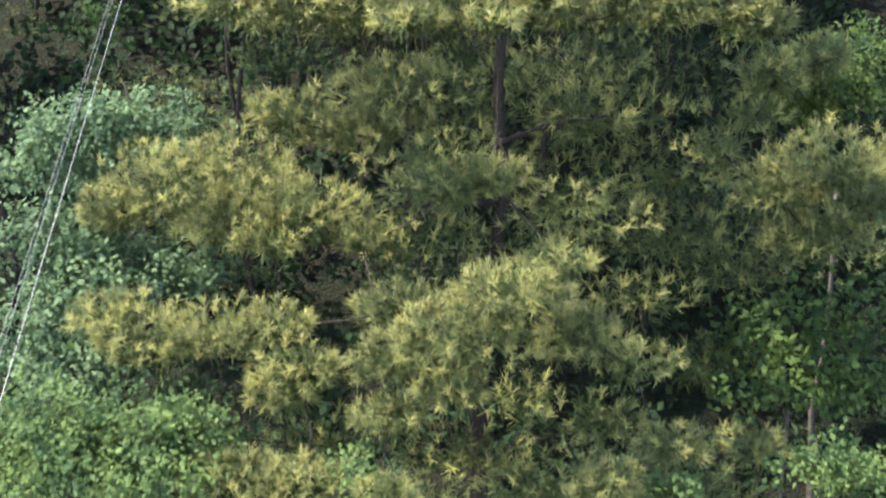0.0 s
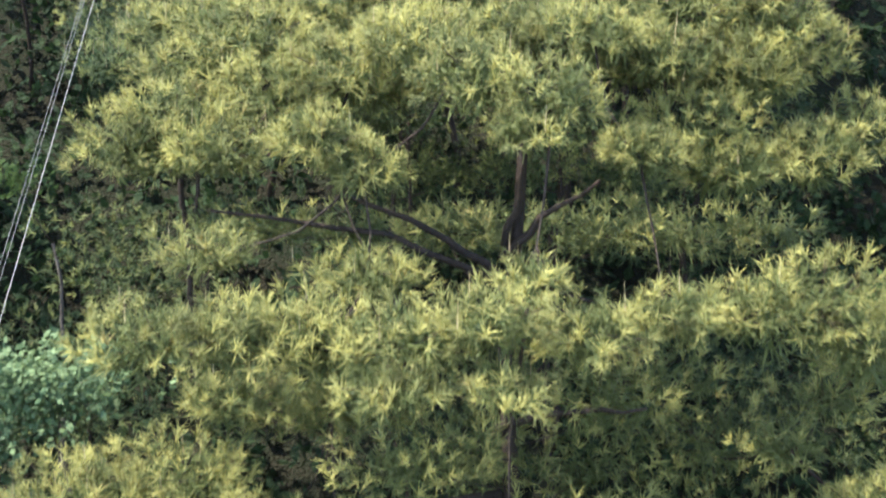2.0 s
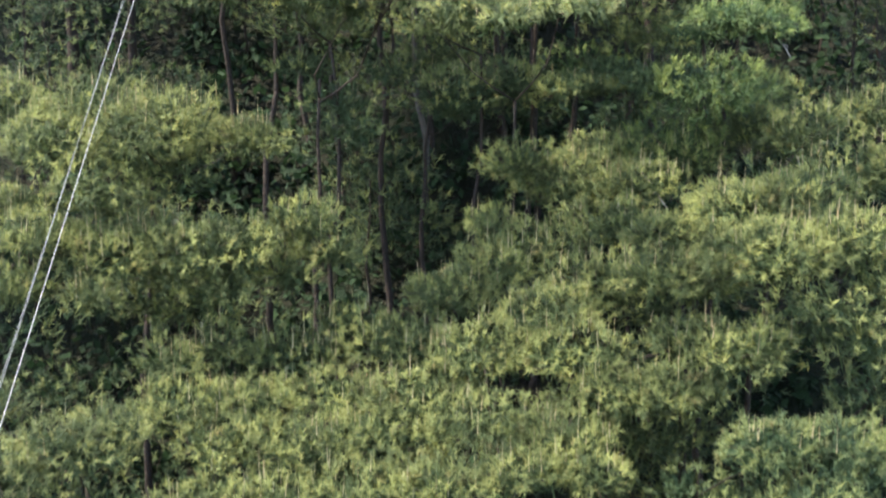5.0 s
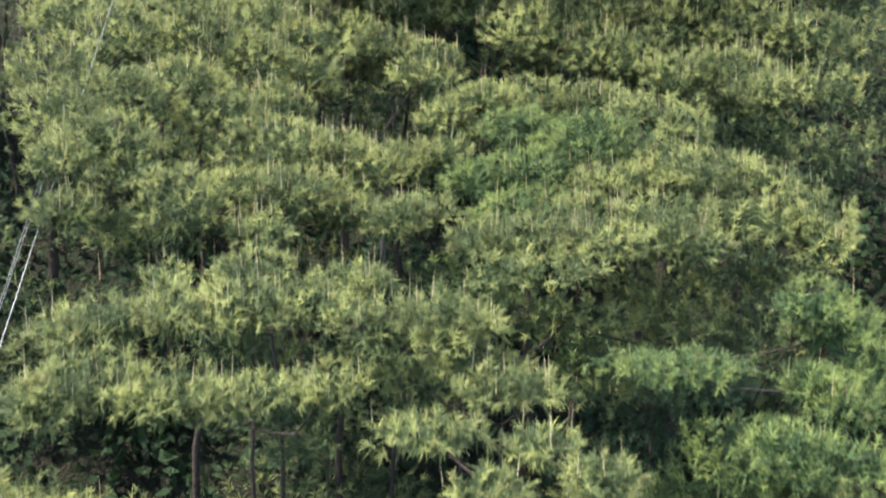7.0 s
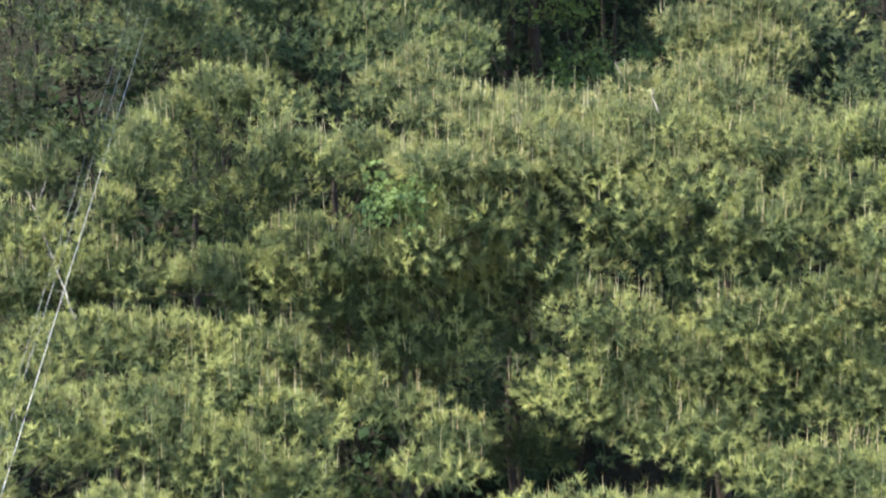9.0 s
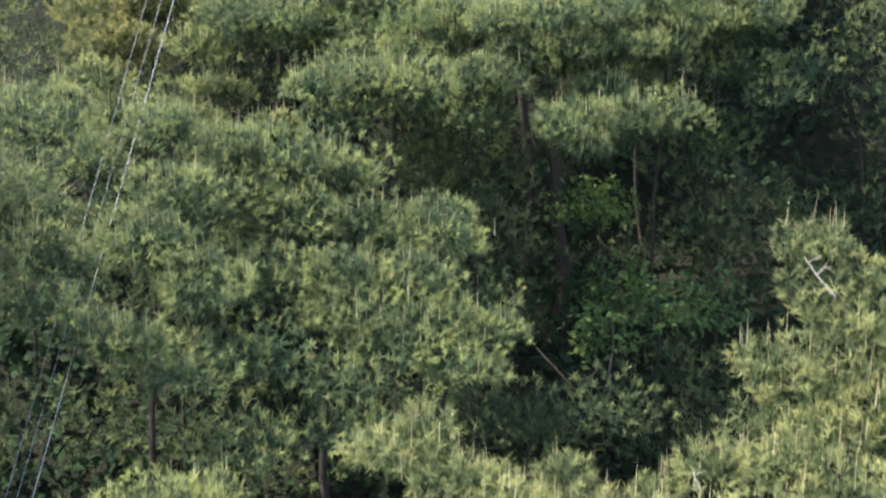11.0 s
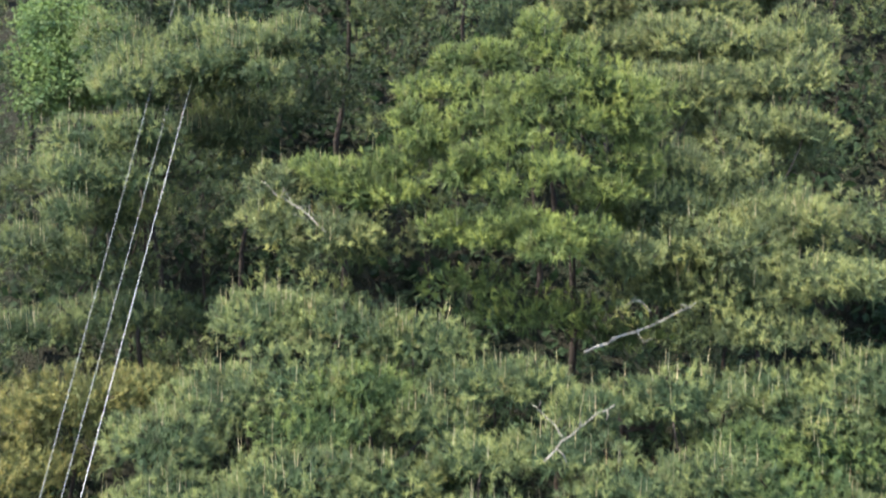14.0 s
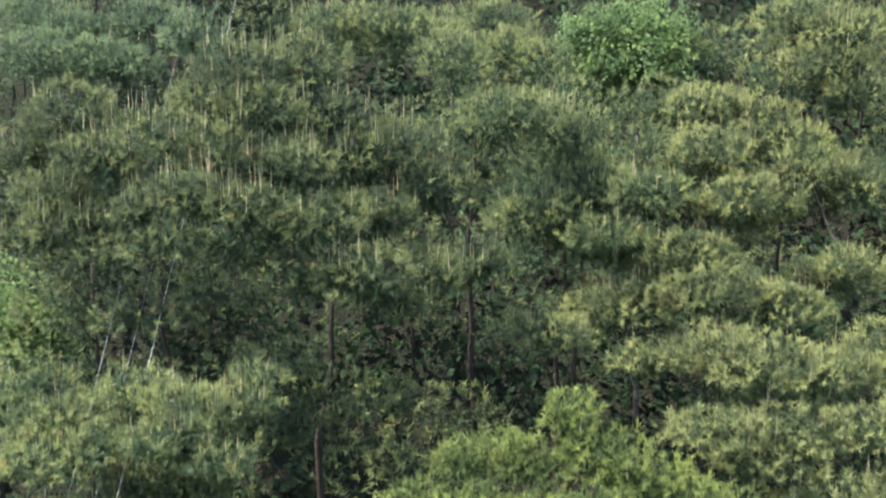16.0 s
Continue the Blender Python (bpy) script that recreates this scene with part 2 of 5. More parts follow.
def tree(style, x, y, top, girth=1.0):
    """A tree rooted in the hillside at x, y with its trunk up to the height top; its boughs follow with spray()."""
    t = Tree()
    t.style, t.x, t.y, t.top = style, x, y, top
    t.foot = ground_z(x, y) - 0.12
    broad = style.startswith("leaf")
    t.thing = tagged(new("broadleaf_tree" if broad else "pine_tree"), *LABEL[style], group="hillside trees")
    t.thing.matrix_world = pose(x, y, t.foot)
    rng = random.Random(int(1000 * x) * 7 + int(1000 * y))
    t.bark, t.ends = BARK_GREY if broad else BARK_RED, []
    tall = max(top - 0.5 - t.foot, 0.8)
    t.thick = (0.0048 * tall + 0.012) * girth * (1.25 if girth > 1.3 else 1.0)
    steps = 9
    t.axis = [Vector((x + 0.05 * tall * 0.3 * math.sin(i * 0.9 + rng.uniform(0, 2)) * (i > 0), y + 0.03 * rng.uniform(-1, 1) * (i > 0), t.foot + tall * i / steps))
              for i in range(steps + 1)]
    bm = bmesh.new()
    tube(bm, t.axis, [t.thick * (1.25 if i == 0 else 1.0) * (1 - 0.82 * i / steps) + 0.008 for i in range(steps + 1)], 9)
    part("trunk", solid("trunk", bm), t.bark, t.thing)
    return t


def spray(t, x, y, z, rx, rz, ry=None, thick=1.0):
    """One bough of the tree: a limb from the trunk to x, y, z and the clumps of foliage round its end."""
    count_of["n"] += 1
    rng = np.random.default_rng(count_of["n"])
    ry = ry or min(max(0.75 * rx, 0.2), 0.55)
    long, each, wide, candles, tall = KIND[t.style]
    c = np.array([x, y, z])
    # limb
    low = t.foot + 0.35 * (t.top - t.foot)
    from_z = min(max(z - 0.35 * math.hypot(x - t.x, y - t.y) - 0.15, low), t.top - 0.5)
    k = (from_z - t.foot) / max(t.top - 0.5 - t.foot, 0.1) * (len(t.axis) - 1)
    i = max(0, min(int(k), len(t.axis) - 2))
    a = t.axis[i].lerp(t.axis[i + 1], min(max(k - i, 0), 1))
    e = Vector((x, y, z - 0.25 * rz))
    reach = math.hypot(x - t.x, y - t.y)
    for p in t.ends:        # fork off a bough that already grows this way
        if (p - e).length < 0.8 * (a - e).length and math.hypot(p.x - t.x, p.y - t.y) < reach + 0.15 and p.z > e.z - 0.4:
            a = p
    t.ends.append(e)
    bend = 0.1 * (e - a).length
    mid = (a + e) / 2 + Vector((bend * rng.uniform(-1, 1), bend * rng.uniform(0, 1), -bend * rng.uniform(0.3, 1.1)))
    r0 = min(0.005 + 0.004 * (e - a).length, t.thick * 0.35, 0.010 if t.thick < 0.08 else 0.022)
    bm = bmesh.new()
    tube(bm, [a, (a + mid) / 2 + Vector((0, 0, -0.015)), mid, (mid + e) / 2, e], [r0, r0 * 0.85, r0 * 0.7, r0 * 0.55, r0 * 0.3], 5 if thick == 1 else 3)
    # the dense inside of the bough, and shoots spread over its upper shell
    fine = thick == 1
    size = np.array([rx, ry, rz])
    outline = waves(rng)
    area = 4 * math.pi * (((rx * ry) ** 1.6 + (rx * rz) ** 1.6 + (ry * rz) ** 1.6) / 3) ** (1 / 1.6)
    gap = (long * 1.08 if wide else long * 1.3) * (1.0 if fine else (1.42 if thick > 0.2 else 1.9))
    d = spread_over(rng, max(int(area / gap ** 2), 16))
    d = d[(d[:, 2] > -0.5) & (d[:, 1] < (0.75 if fine else 0.4))]
    stray = np.where(rng.uniform(size=len(d)) < 0.16, rng.uniform(1.08, 1.25, len(d)), rng.uniform(0.9, 1.08, len(d)))
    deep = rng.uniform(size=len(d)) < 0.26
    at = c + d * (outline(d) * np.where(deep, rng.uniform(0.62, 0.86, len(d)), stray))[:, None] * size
    if not wide:        # broad leaves hang in loose, uneven clusters
        at = at + rng.normal(size=at.shape) * np.array([0.07, 0.07, 0.06])
    way = unit(d / size * size.mean())
    axis = unit(way * 0.7 + np.array([0, -0.12, 0.62]) + rng.normal(size=d.shape) * 0.2)
    # twigs to some of the shoots
    for h in at[:: max(1, len(at) // (5 if fine else 1))]:
        p = Vector(h)
        tube(bm, [mid.lerp(e, 0.55), (mid.lerp(e, 0.8) + p) / 2, p], [r0 * 0.4, r0 * 0.28, 0.003], 3)
    limb = part("limb", solid("limb", bm), t.bark, t.thing)
    coat, back = NEEDLE[t.style], OLDER_SHADED[t.style]
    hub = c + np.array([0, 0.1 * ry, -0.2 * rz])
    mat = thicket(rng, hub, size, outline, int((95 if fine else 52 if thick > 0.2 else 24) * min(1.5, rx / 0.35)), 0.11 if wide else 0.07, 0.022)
    if wide:
        broad, length, count = (1.0, long, each) if fine else ((1.25, long * 1.08, 15) if thick > 0.2 else (2.0, long * 1.35, 10))
        young = needles(rng, at[~deep], axis[~deep], length, count, wide * broad)
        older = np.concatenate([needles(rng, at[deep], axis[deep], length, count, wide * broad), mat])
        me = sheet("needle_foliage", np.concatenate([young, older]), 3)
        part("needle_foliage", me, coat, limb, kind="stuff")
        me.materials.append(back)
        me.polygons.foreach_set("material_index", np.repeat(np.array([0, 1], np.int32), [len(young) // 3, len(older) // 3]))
        if candles and fine:
            n = int(area * candles * rng.uniform(0.5, 2.1))
            up = at[d[:, 2] > 0.15]
            if n and len(up):
                foot = up[rng.integers(0, len(up), n)] + rng.normal(size=(n, 3)) * 0.03
                part("candle_growth", sheet("candle_growth", spikes(rng, foot, rng.uniform(0.4, 1.2, n) * tall + 0.06, 0.0032), 3), CANDLE, limb,
                     "pale upright new shoots", "stuff")
    else:
        leaves = blades(rng, at, axis, long * (1.0 if fine else 1.5), each if fine else 7)
        core = np.concatenate([mat.reshape(-1, 3, 3), mat.reshape(-1, 3, 3)[:, 2:]], 1).reshape(-1, 3)
        part("leaf_foliage", sheet("leaf_foliage", np.concatenate([leaves, core]), 4), coat, limb, kind="stuff")
    if fine and rx > 0.24:      # the bough goes on behind and below, towards the trunk
        spray(t, x + rng.uniform(-0.12, 0.12), y + 0.4 + 0.5 * ry, z - 0.35 * rz - 0.08, rx * 0.95, rz * 0.75, thick=0.26)


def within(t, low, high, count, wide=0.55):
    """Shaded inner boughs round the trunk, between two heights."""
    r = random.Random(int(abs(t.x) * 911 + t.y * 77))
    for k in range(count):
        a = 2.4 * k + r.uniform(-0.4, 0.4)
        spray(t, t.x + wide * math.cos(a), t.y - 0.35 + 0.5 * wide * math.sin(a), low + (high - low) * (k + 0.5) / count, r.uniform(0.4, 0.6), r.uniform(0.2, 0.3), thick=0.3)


def bare_limb(t, radius, *points):
    """A stout limb of the tree that shows between its boughs, through the given points."""
    pts = [Vector(p) for p in points]
    rng = random.Random(int(abs(pts[-1].x) * 1000))
    fine = []
    for a, b in zip(pts, pts[1:]):
        fine += [a.lerp(b, k / 3) + Vector([rng.uniform(-0.02, 0.02) for _ in range(3)]) for k in range(3)]
    fine.append(pts[-1])
    bm = bmesh.new()
    tube(bm, fine, [radius * (1 - 0.7 * k / (len(fine) - 1)) for k in range(len(fine))], 7)
    part("limb", solid("limb", bm), t.bark, t.thing)


def dead_limb(t, radius, *points):
    """A bleached bare limb of the tree, through the given points, with a few short broken twigs."""
    pts = [Vector(p) for p in points]
    rng = random.Random(int(abs(pts[0].x) * 1000))
    fine = []
    for a, b in zip(pts, pts[1:]):
        fine += [a.lerp(b, k / 3) + Vector([rng.uniform(-0.008, 0.008) for _ in range(3)]) for k in range(3)]
    fine.append(pts[-1])
    bm = bmesh.new()
    tube(bm, fine, [0.48 * radius * (1 - 0.6 * k / (len(fine) - 1)) for k in range(len(fine))], 6)
    for k in range(2, len(fine) - 1, 3):
        tip = fine[k] + Vector((rng.uniform(-0.08, 0.08), -0.03, rng.uniform(-0.10, 0.08)))
        tube(bm, [fine[k], (fine[k] + tip) / 2 + Vector((0.01, 0, 0.01)), tip], [radius * 0.4, radius * 0.3, radius * 0.15], 4)
    part("dead_limb", solid("dead_limb", bm), DEAD, t.thing, "bleached bare dead limb")


t = tree("gold", 0.40, 10.35, 1.45, 1.6)
spray(t, 0.36, 10.30, 1.23, 0.27, 0.13)
spray(t, 0.31, 10.60, 1.51, 0.31, 0.16)
spray(t, 0.79, 10.20, 1.26, 0.21, 0.11)
spray(t, 0.66, 10.70, 1.59, 0.28, 0.16)
spray(t, 0.39, 10.80, -1.08, 0.42, 0.23, thick=0.3)
spray(t, 0.80, 10.60, -0.73, 0.54, 0.26, thick=0.3)
spray(t, 0.08, 10.00, 1.01, 0.23, 0.11)
spray(t, -0.14, 10.40, 1.18, 0.28, 0.16)
spray(t, 0.96, 10.50, 1.51, 0.28, 0.16)
spray(t, 0.02, 10.80, 1.50, 0.29, 0.17)
spray(t, 0.85, 9.90, 1.22, 0.31, 0.15)
spray(t, 1.00, 10.60, -1.67, 0.51, 0.26, thick=0.3)
spray(t, -0.33, 10.20, 0.91, 0.24, 0.11)
spray(t, -0.13, 9.80, 1.16, 0.33, 0.20)
spray(t, 1.15, 10.50, 1.62, 0.22, 0.14)
spray(t, -0.40, 10.50, -0.77, 0.40, 0.15)
spray(t, 1.29, 10.20, 1.04, 0.27, 0.13)
spray(t, 1.25, 10.00, 1.09, 0.31, 0.15)
spray(t, -0.34, 10.90, 1.39, 0.27, 0.17)
spray(t, -0.51, 10.00, 0.98, 0.31, 0.21)
spray(t, 0.14, 9.40, -3.55, 0.51, 0.21, thick=0.3)
spray(t, 1.36, 10.60, -1.06, 0.55, 0.30, thick=0.3)
spray(t, 1.08, 9.60, 0.63, 0.24, 0.12)
spray(t, -0.61, 10.50, 1.00, 0.31, 0.14)
spray(t, 1.43, 10.30, 1.35, 0.27, 0.15)
spray(t, -0.67, 10.30, -1.16, 0.49, 0.18)
spray(t, 0.02, 11.40, -0.23, 0.39, 0.16, thick=0.3)
spray(t, 1.44, 9.90, 0.68, 0.31, 0.21)
spray(t, 0.50, 11.50, -0.25, 0.39, 0.16, thick=0.3)
spray(t, 1.07, 11.30, -0.20, 0.46, 0.19, thick=0.3)
spray(t, 0.19, 9.20, 1.07, 0.28, 0.16)
spray(t, -0.70, 10.90, 1.27, 0.30, 0.17)
spray(t, 1.55, 10.80, 1.69, 0.20, 0.12)
spray(t, 1.51, 9.80, -2.39, 0.43, 0.21, thick=0.3)
spray(t, -0.60, 11.20, -0.19, 0.45, 0.15, thick=0.3)
spray(t, -0.41, 9.30, 0.56, 0.23, 0.12)
spray(t, 1.73, 10.20, 1.01, 0.27, 0.15)
spray(t, 1.11, 9.20, -3.21, 0.50, 0.20, thick=0.3)
spray(t, 0.55, 9.00, 0.99, 0.22, 0.18)
spray(t, 1.69, 10.80, 1.84, 0.11, 0.12)
spray(t, 1.66, 9.80, 0.48, 0.28, 0.13)
spray(t, -0.62, 9.40, -1.86, 0.21, 0.10)
spray(t, -0.96, 10.00, 0.85, 0.35, 0.23)
spray(t, 1.82, 10.40, 1.39, 0.25, 0.16)
spray(t, 1.82, 10.20, 0.97, 0.32, 0.24)
spray(t, -0.84, 9.60, -3.53, 0.52, 0.21, thick=0.3)
spray(t, 0.41, 8.90, 0.83, 0.16, 0.09)
spray(t, 1.84, 10.60, -1.53, 0.55, 0.30, thick=0.3)
spray(t, 1.86, 10.60, -2.10, 0.56, 0.27, thick=0.3)
spray(t, -0.65, 9.30, 0.73, 0.26, 0.16)
spray(t, -1.08, 10.60, 1.03, 0.29, 0.14)
spray(t, 1.64, 11.20, -0.22, 0.45, 0.19, thick=0.3)
spray(t, -1.08, 10.80, -0.10, 0.32, 0.12, thick=0.3)
spray(t, -0.37, 9.00, 0.06, 0.28, 0.12)
spray(t, -1.06, 10.90, 1.26, 0.30, 0.14)
spray(t, -1.17, 10.40, 1.13, 0.33, 0.19)
spray(t, 2.07, 10.30, 1.27, 0.19, 0.20)
spray(t, -1.26, 10.00, -0.99, 0.34, 0.18)
spray(t, 0.43, 8.60, 0.17, 0.16, 0.08)
spray(t, 0.35, 8.60, -1.28, 0.22, 0.12)
spray(t, 2.15, 10.20, -3.11, 0.41, 0.22, thick=0.3)
spray(t, -1.08, 9.40, -1.65, 0.41, 0.23)
spray(t, 2.13, 10.00, 0.54, 0.32, 0.21)
spray(t, 0.65, 8.60, -3.46, 0.47, 0.19, thick=0.3)
spray(t, -1.23, 9.60, 0.62, 0.27, 0.17)
spray(t, 2.20, 10.40, 1.09, 0.26, 0.22)
spray(t, -0.03, 8.60, -1.35, 0.30, 0.14)
spray(t, 2.17, 10.00, -1.26, 0.35, 0.21, thick=0.3)
spray(t, 1.16, 8.70, -0.05, 0.27, 0.16)
spray(t, 1.58, 8.90, -0.08, 0.28, 0.18)
spray(t, 0.70, 8.50, -0.08, 0.29, 0.13)
spray(t, 2.16, 11.00, -0.13, 0.37, 0.15, thick=0.3)
spray(t, -0.34, 8.60, -2.18, 0.27, 0.14)
spray(t, -1.42, 10.90, 1.23, 0.27, 0.14)
spray(t, -1.53, 10.50, 0.94, 0.28, 0.14)
spray(t, 1.30, 8.60, -2.58, 0.31, 0.16, thick=0.3)
spray(t, -1.53, 9.90, 0.76, 0.28, 0.20)
spray(t, 2.39, 10.60, -2.39, 0.51, 0.23, thick=0.3)
spray(t, -1.27, 9.20, -1.86, 0.24, 0.10)
spray(t, 2.43, 10.20, -1.02, 0.31, 0.18, thick=0.3)
spray(t, 0.50, 8.30, -2.73, 0.30, 0.15, thick=0.3)
spray(t, -1.17, 9.00, 0.17, 0.22, 0.10)
spray(t, 1.98, 9.00, -0.08, 0.28, 0.26)
spray(t, -1.58, 9.70, -1.44, 0.42, 0.31)
spray(t, -0.59, 8.50, -0.11, 0.26, 0.19)
spray(t, 2.51, 10.20, 0.65, 0.20, 0.21)
spray(t, -0.16, 8.30, -0.07, 0.28, 0.18)
spray(t, -1.70, 10.80, 1.19, 0.23, 0.12)
spray(t, 0.25, 8.20, 0.07, 0.25, 0.16)
spray(t, 2.54, 10.00, -0.69, 0.26, 0.21)
spray(t, -1.55, 9.40, -1.77, 0.37, 0.20)
spray(t, 0.90, 8.20, -2.27, 0.29, 0.18)
spray(t, -1.79, 9.90, 0.56, 0.28, 0.20)
spray(t, 0.28, 8.10, -0.22, 0.17, 0.08)
spray(t, 2.23, 9.00, -0.26, 0.17, 0.19)
spray(t, 2.47, 9.40, -1.48, 0.33, 0.20)
spray(t, -0.97, 8.50, -0.09, 0.32, 0.17)
spray(t, -0.20, 8.10, -0.22, 0.22, 0.08)
spray(t, -1.16, 8.60, -2.30, 0.27, 0.16)
spray(t, 0.73, 8.00, -1.73, 0.18, 0.12)
spray(t, -0.99, 8.40, -2.56, 0.30, 0.18)
spray(t, -1.11, 8.40, -2.76, 0.26, 0.12)
spray(t, 0.04, 7.90, -2.22, 0.39, 0.26)
spray(t, 0.43, 7.85, -1.88, 0.38, 0.17)
spray(t, -0.32, 7.95, -2.39, 0.28, 0.23)
spray(t, 1.51, 8.10, -3.02, 0.22, 0.12)
spray(t, 2.74, 9.40, -1.86, 0.37, 0.17)
spray(t, -1.54, 8.70, -2.41, 0.35, 0.19)
spray(t, -0.36, 7.90, -2.75, 0.25, 0.10)
spray(t, 2.97, 10.30, -0.58, 0.26, 0.18)
spray(t, 0.04, 7.80, -2.53, 0.21, 0.11)
spray(t, -2.06, 9.50, -1.49, 0.41, 0.30)
spray(t, 2.15, 8.40, -3.13, 0.19, 0.12)
spray(t, -1.37, 8.40, -0.09, 0.28, 0.17)
spray(t, 2.82, 9.20, -1.28, 0.36, 0.23)
spray(t, 1.01, 7.70, -3.14, 0.21, 0.17)
spray(t, -0.95, 7.90, -3.18, 0.29, 0.15)
spray(t, -0.38, 7.60, -3.13, 0.21, 0.11)
spray(t, 3.00, 9.10, -1.52, 0.24, 0.26)
spray(t, -1.34, 8.00, -3.22, 0.37, 0.18)
spray(t, -2.52, 9.60, -1.68, 0.29, 0.21)
spray(t, -2.13, 8.70, -2.45, 0.39, 0.25)
spray(t, -2.39, 8.80, -2.31, 0.23, 0.14)
bare_limb(t, 0.034, (0.38, 10.33, -0.30), (0.05, 10.15, -0.02), (-0.65, 9.85, 0.36))
bare_limb(t, 0.028, (0.38, 10.33, -0.35), (-0.30, 10.05, 0.02), (-1.28, 9.70, 0.24))
bare_limb(t, 0.032, (0.40, 10.33, -0.20), (0.62, 10.25, 0.10), (0.95, 10.15, 0.34))
bare_limb(t, 0.030, (0.40, 10.33, -0.10), (0.50, 10.25, 0.22), (0.52, 10.15, 0.60))
bare_limb(t, 0.034, (0.40, 10.33, -1.75), (-0.10, 10.10, -1.72), (-0.85, 9.80, -1.82))
bare_limb(t, 0.028, (0.40, 10.33, -1.30), (0.85, 10.10, -1.10), (1.25, 9.90, -1.00))
within(t, -3.0, -0.7, 10, 0.75)
t = tree("leaf_grey", -2.63, 10.90, -1.20)
spray(t, -2.53, 10.70, -1.16, 0.37, 0.19)
spray(t, -2.98, 10.60, -1.19, 0.50, 0.22)
spray(t, -2.70, 10.20, -2.30, 0.50, 0.18)
spray(t, -3.32, 10.60, -1.52, 0.37, 0.23)
spray(t, -3.17, 10.30, -2.04, 0.41, 0.26)
spray(t, -2.15, 10.20, -2.35, 0.27, 0.15)
spray(t, -3.09, 9.90, -2.60, 0.40, 0.22)
spray(t, -2.71, 9.60, -2.93, 0.26, 0.21)
spray(t, -3.15, 9.60, -2.93, 0.34, 0.21)
t = tree("leaf_bright", -2.30, 8.40, -2.90)
spray(t, -2.13, 8.10, -2.98, 0.40, 0.21)
spray(t, -2.62, 8.00, -2.90, 0.40, 0.24)
spray(t, -1.74, 8.20, -2.94, 0.26, 0.15)
spray(t, -2.40, 7.70, -3.10, 0.42, 0.14)
spray(t, -1.90, 7.70, -3.10, 0.32, 0.11)
t = tree("leaf", 3.60, 11.90, -1.30)
spray(t, 3.67, 11.20, -0.68, 0.29, 0.23)
spray(t, 3.37, 11.00, -0.86, 0.42, 0.27)
spray(t, 3.07, 11.10, -0.96, 0.29, 0.19)
t = tree("leaf", 2.90, 10.60, -2.70)
spray(t, 2.61, 10.20, -2.87, 0.45, 0.30, thick=0.3)
spray(t, 3.11, 9.90, -2.65, 0.44, 0.25, thick=0.3)
spray(t, 2.75, 9.80, -3.13, 0.57, 0.22, thick=0.3)
spray(t, 3.26, 9.60, -3.07, 0.26, 0.21, thick=0.3)
t = tree("leaf_bright", 2.40, 8.70, -3.40)
spray(t, 2.55, 8.30, -3.22, 0.23, 0.12)
spray(t, 2.79, 8.20, -3.30, 0.22, 0.12)
t = tree("leaf_bright", -0.50, 8.10, -3.10)
spray(t, -0.58, 7.90, -3.12, 0.12, 0.08)
spray(t, 1.50, 8.00, -3.28, 0.15, 0.07)
t = tree("pine_warm", 0.20, 17.60, 3.00, 1.2)
spray(t, 0.29, 17.60, 3.04, 0.19, 0.16)
spray(t, 0.33, 17.20, 2.76, 0.32, 0.23)
spray(t, 0.68, 17.50, 2.86, 0.38, 0.19)
spray(t, -0.04, 17.00, 2.59, 0.36, 0.19)
spray(t, -0.32, 16.80, 2.25, 0.40, 0.22)
spray(t, 0.67, 16.60, 2.53, 0.39, 0.21)
spray(t, 0.22, 16.40, 2.29, 0.39, 0.21)
spray(t, 0.25, 15.80, 1.94, 0.41, 0.20)
spray(t, 0.44, 15.40, 1.76, 0.32, 0.16)
spray(t, 0.26, 14.70, 1.49, 0.37, 0.18)
within(t, 1.10, 2.70, 3)
t = tree("pine_warm", -1.00, 16.90, 2.20)
spray(t, -1.17, 17.00, 2.11, 0.37, 0.15)
spray(t, -0.80, 17.20, 2.27, 0.28, 0.19)
spray(t, -0.85, 16.50, 1.94, 0.40, 0.18)
spray(t, -1.49, 16.30, 1.94, 0.39, 0.18)
spray(t, -1.79, 16.80, 2.20, 0.20, 0.17)
spray(t, -1.06, 15.90, 1.74, 0.42, 0.17)
spray(t, -0.51, 16.00, 1.80, 0.42, 0.21)
spray(t, -0.21, 16.20, 2.02, 0.38, 0.21)
spray(t, -1.52, 15.90, 1.78, 0.37, 0.17)
spray(t, -2.12, 16.60, 2.15, 0.22, 0.18)
spray(t, -1.96, 16.20, 1.92, 0.34, 0.17)
spray(t, -1.13, 15.40, 1.54, 0.40, 0.16)
spray(t, -0.60, 15.40, 1.58, 0.40, 0.19)
spray(t, -1.58, 15.40, 1.53, 0.32, 0.16)
spray(t, -0.04, 15.40, 1.67, 0.40, 0.19)
spray(t, -1.21, 15.00, 1.25, 0.38, 0.19)
spray(t, -0.74, 15.00, 1.34, 0.34, 0.19)
spray(t, -1.90, 15.20, 1.47, 0.27, 0.16)
spray(t, -1.67, 15.00, 1.29, 0.34, 0.19)
spray(t, -0.19, 14.90, 1.42, 0.38, 0.18)
spray(t, -1.07, 14.50, 1.20, 0.33, 0.12)
spray(t, -0.47, 14.40, 1.24, 0.36, 0.15)
spray(t, 0.04, 14.30, 1.32, 0.39, 0.14)
spray(t, -0.79, 13.90, 1.18, 0.30, 0.11)
spray(t, -0.24, 13.80, 1.26, 0.36, 0.14)
within(t, 0.30, 1.90, 3)
t = tree("pine_warm", 1.50, 16.90, 2.30)
spray(t, 1.07, 17.00, 2.65, 0.41, 0.22)
spray(t, 1.68, 16.20, 2.47, 0.30, 0.17)
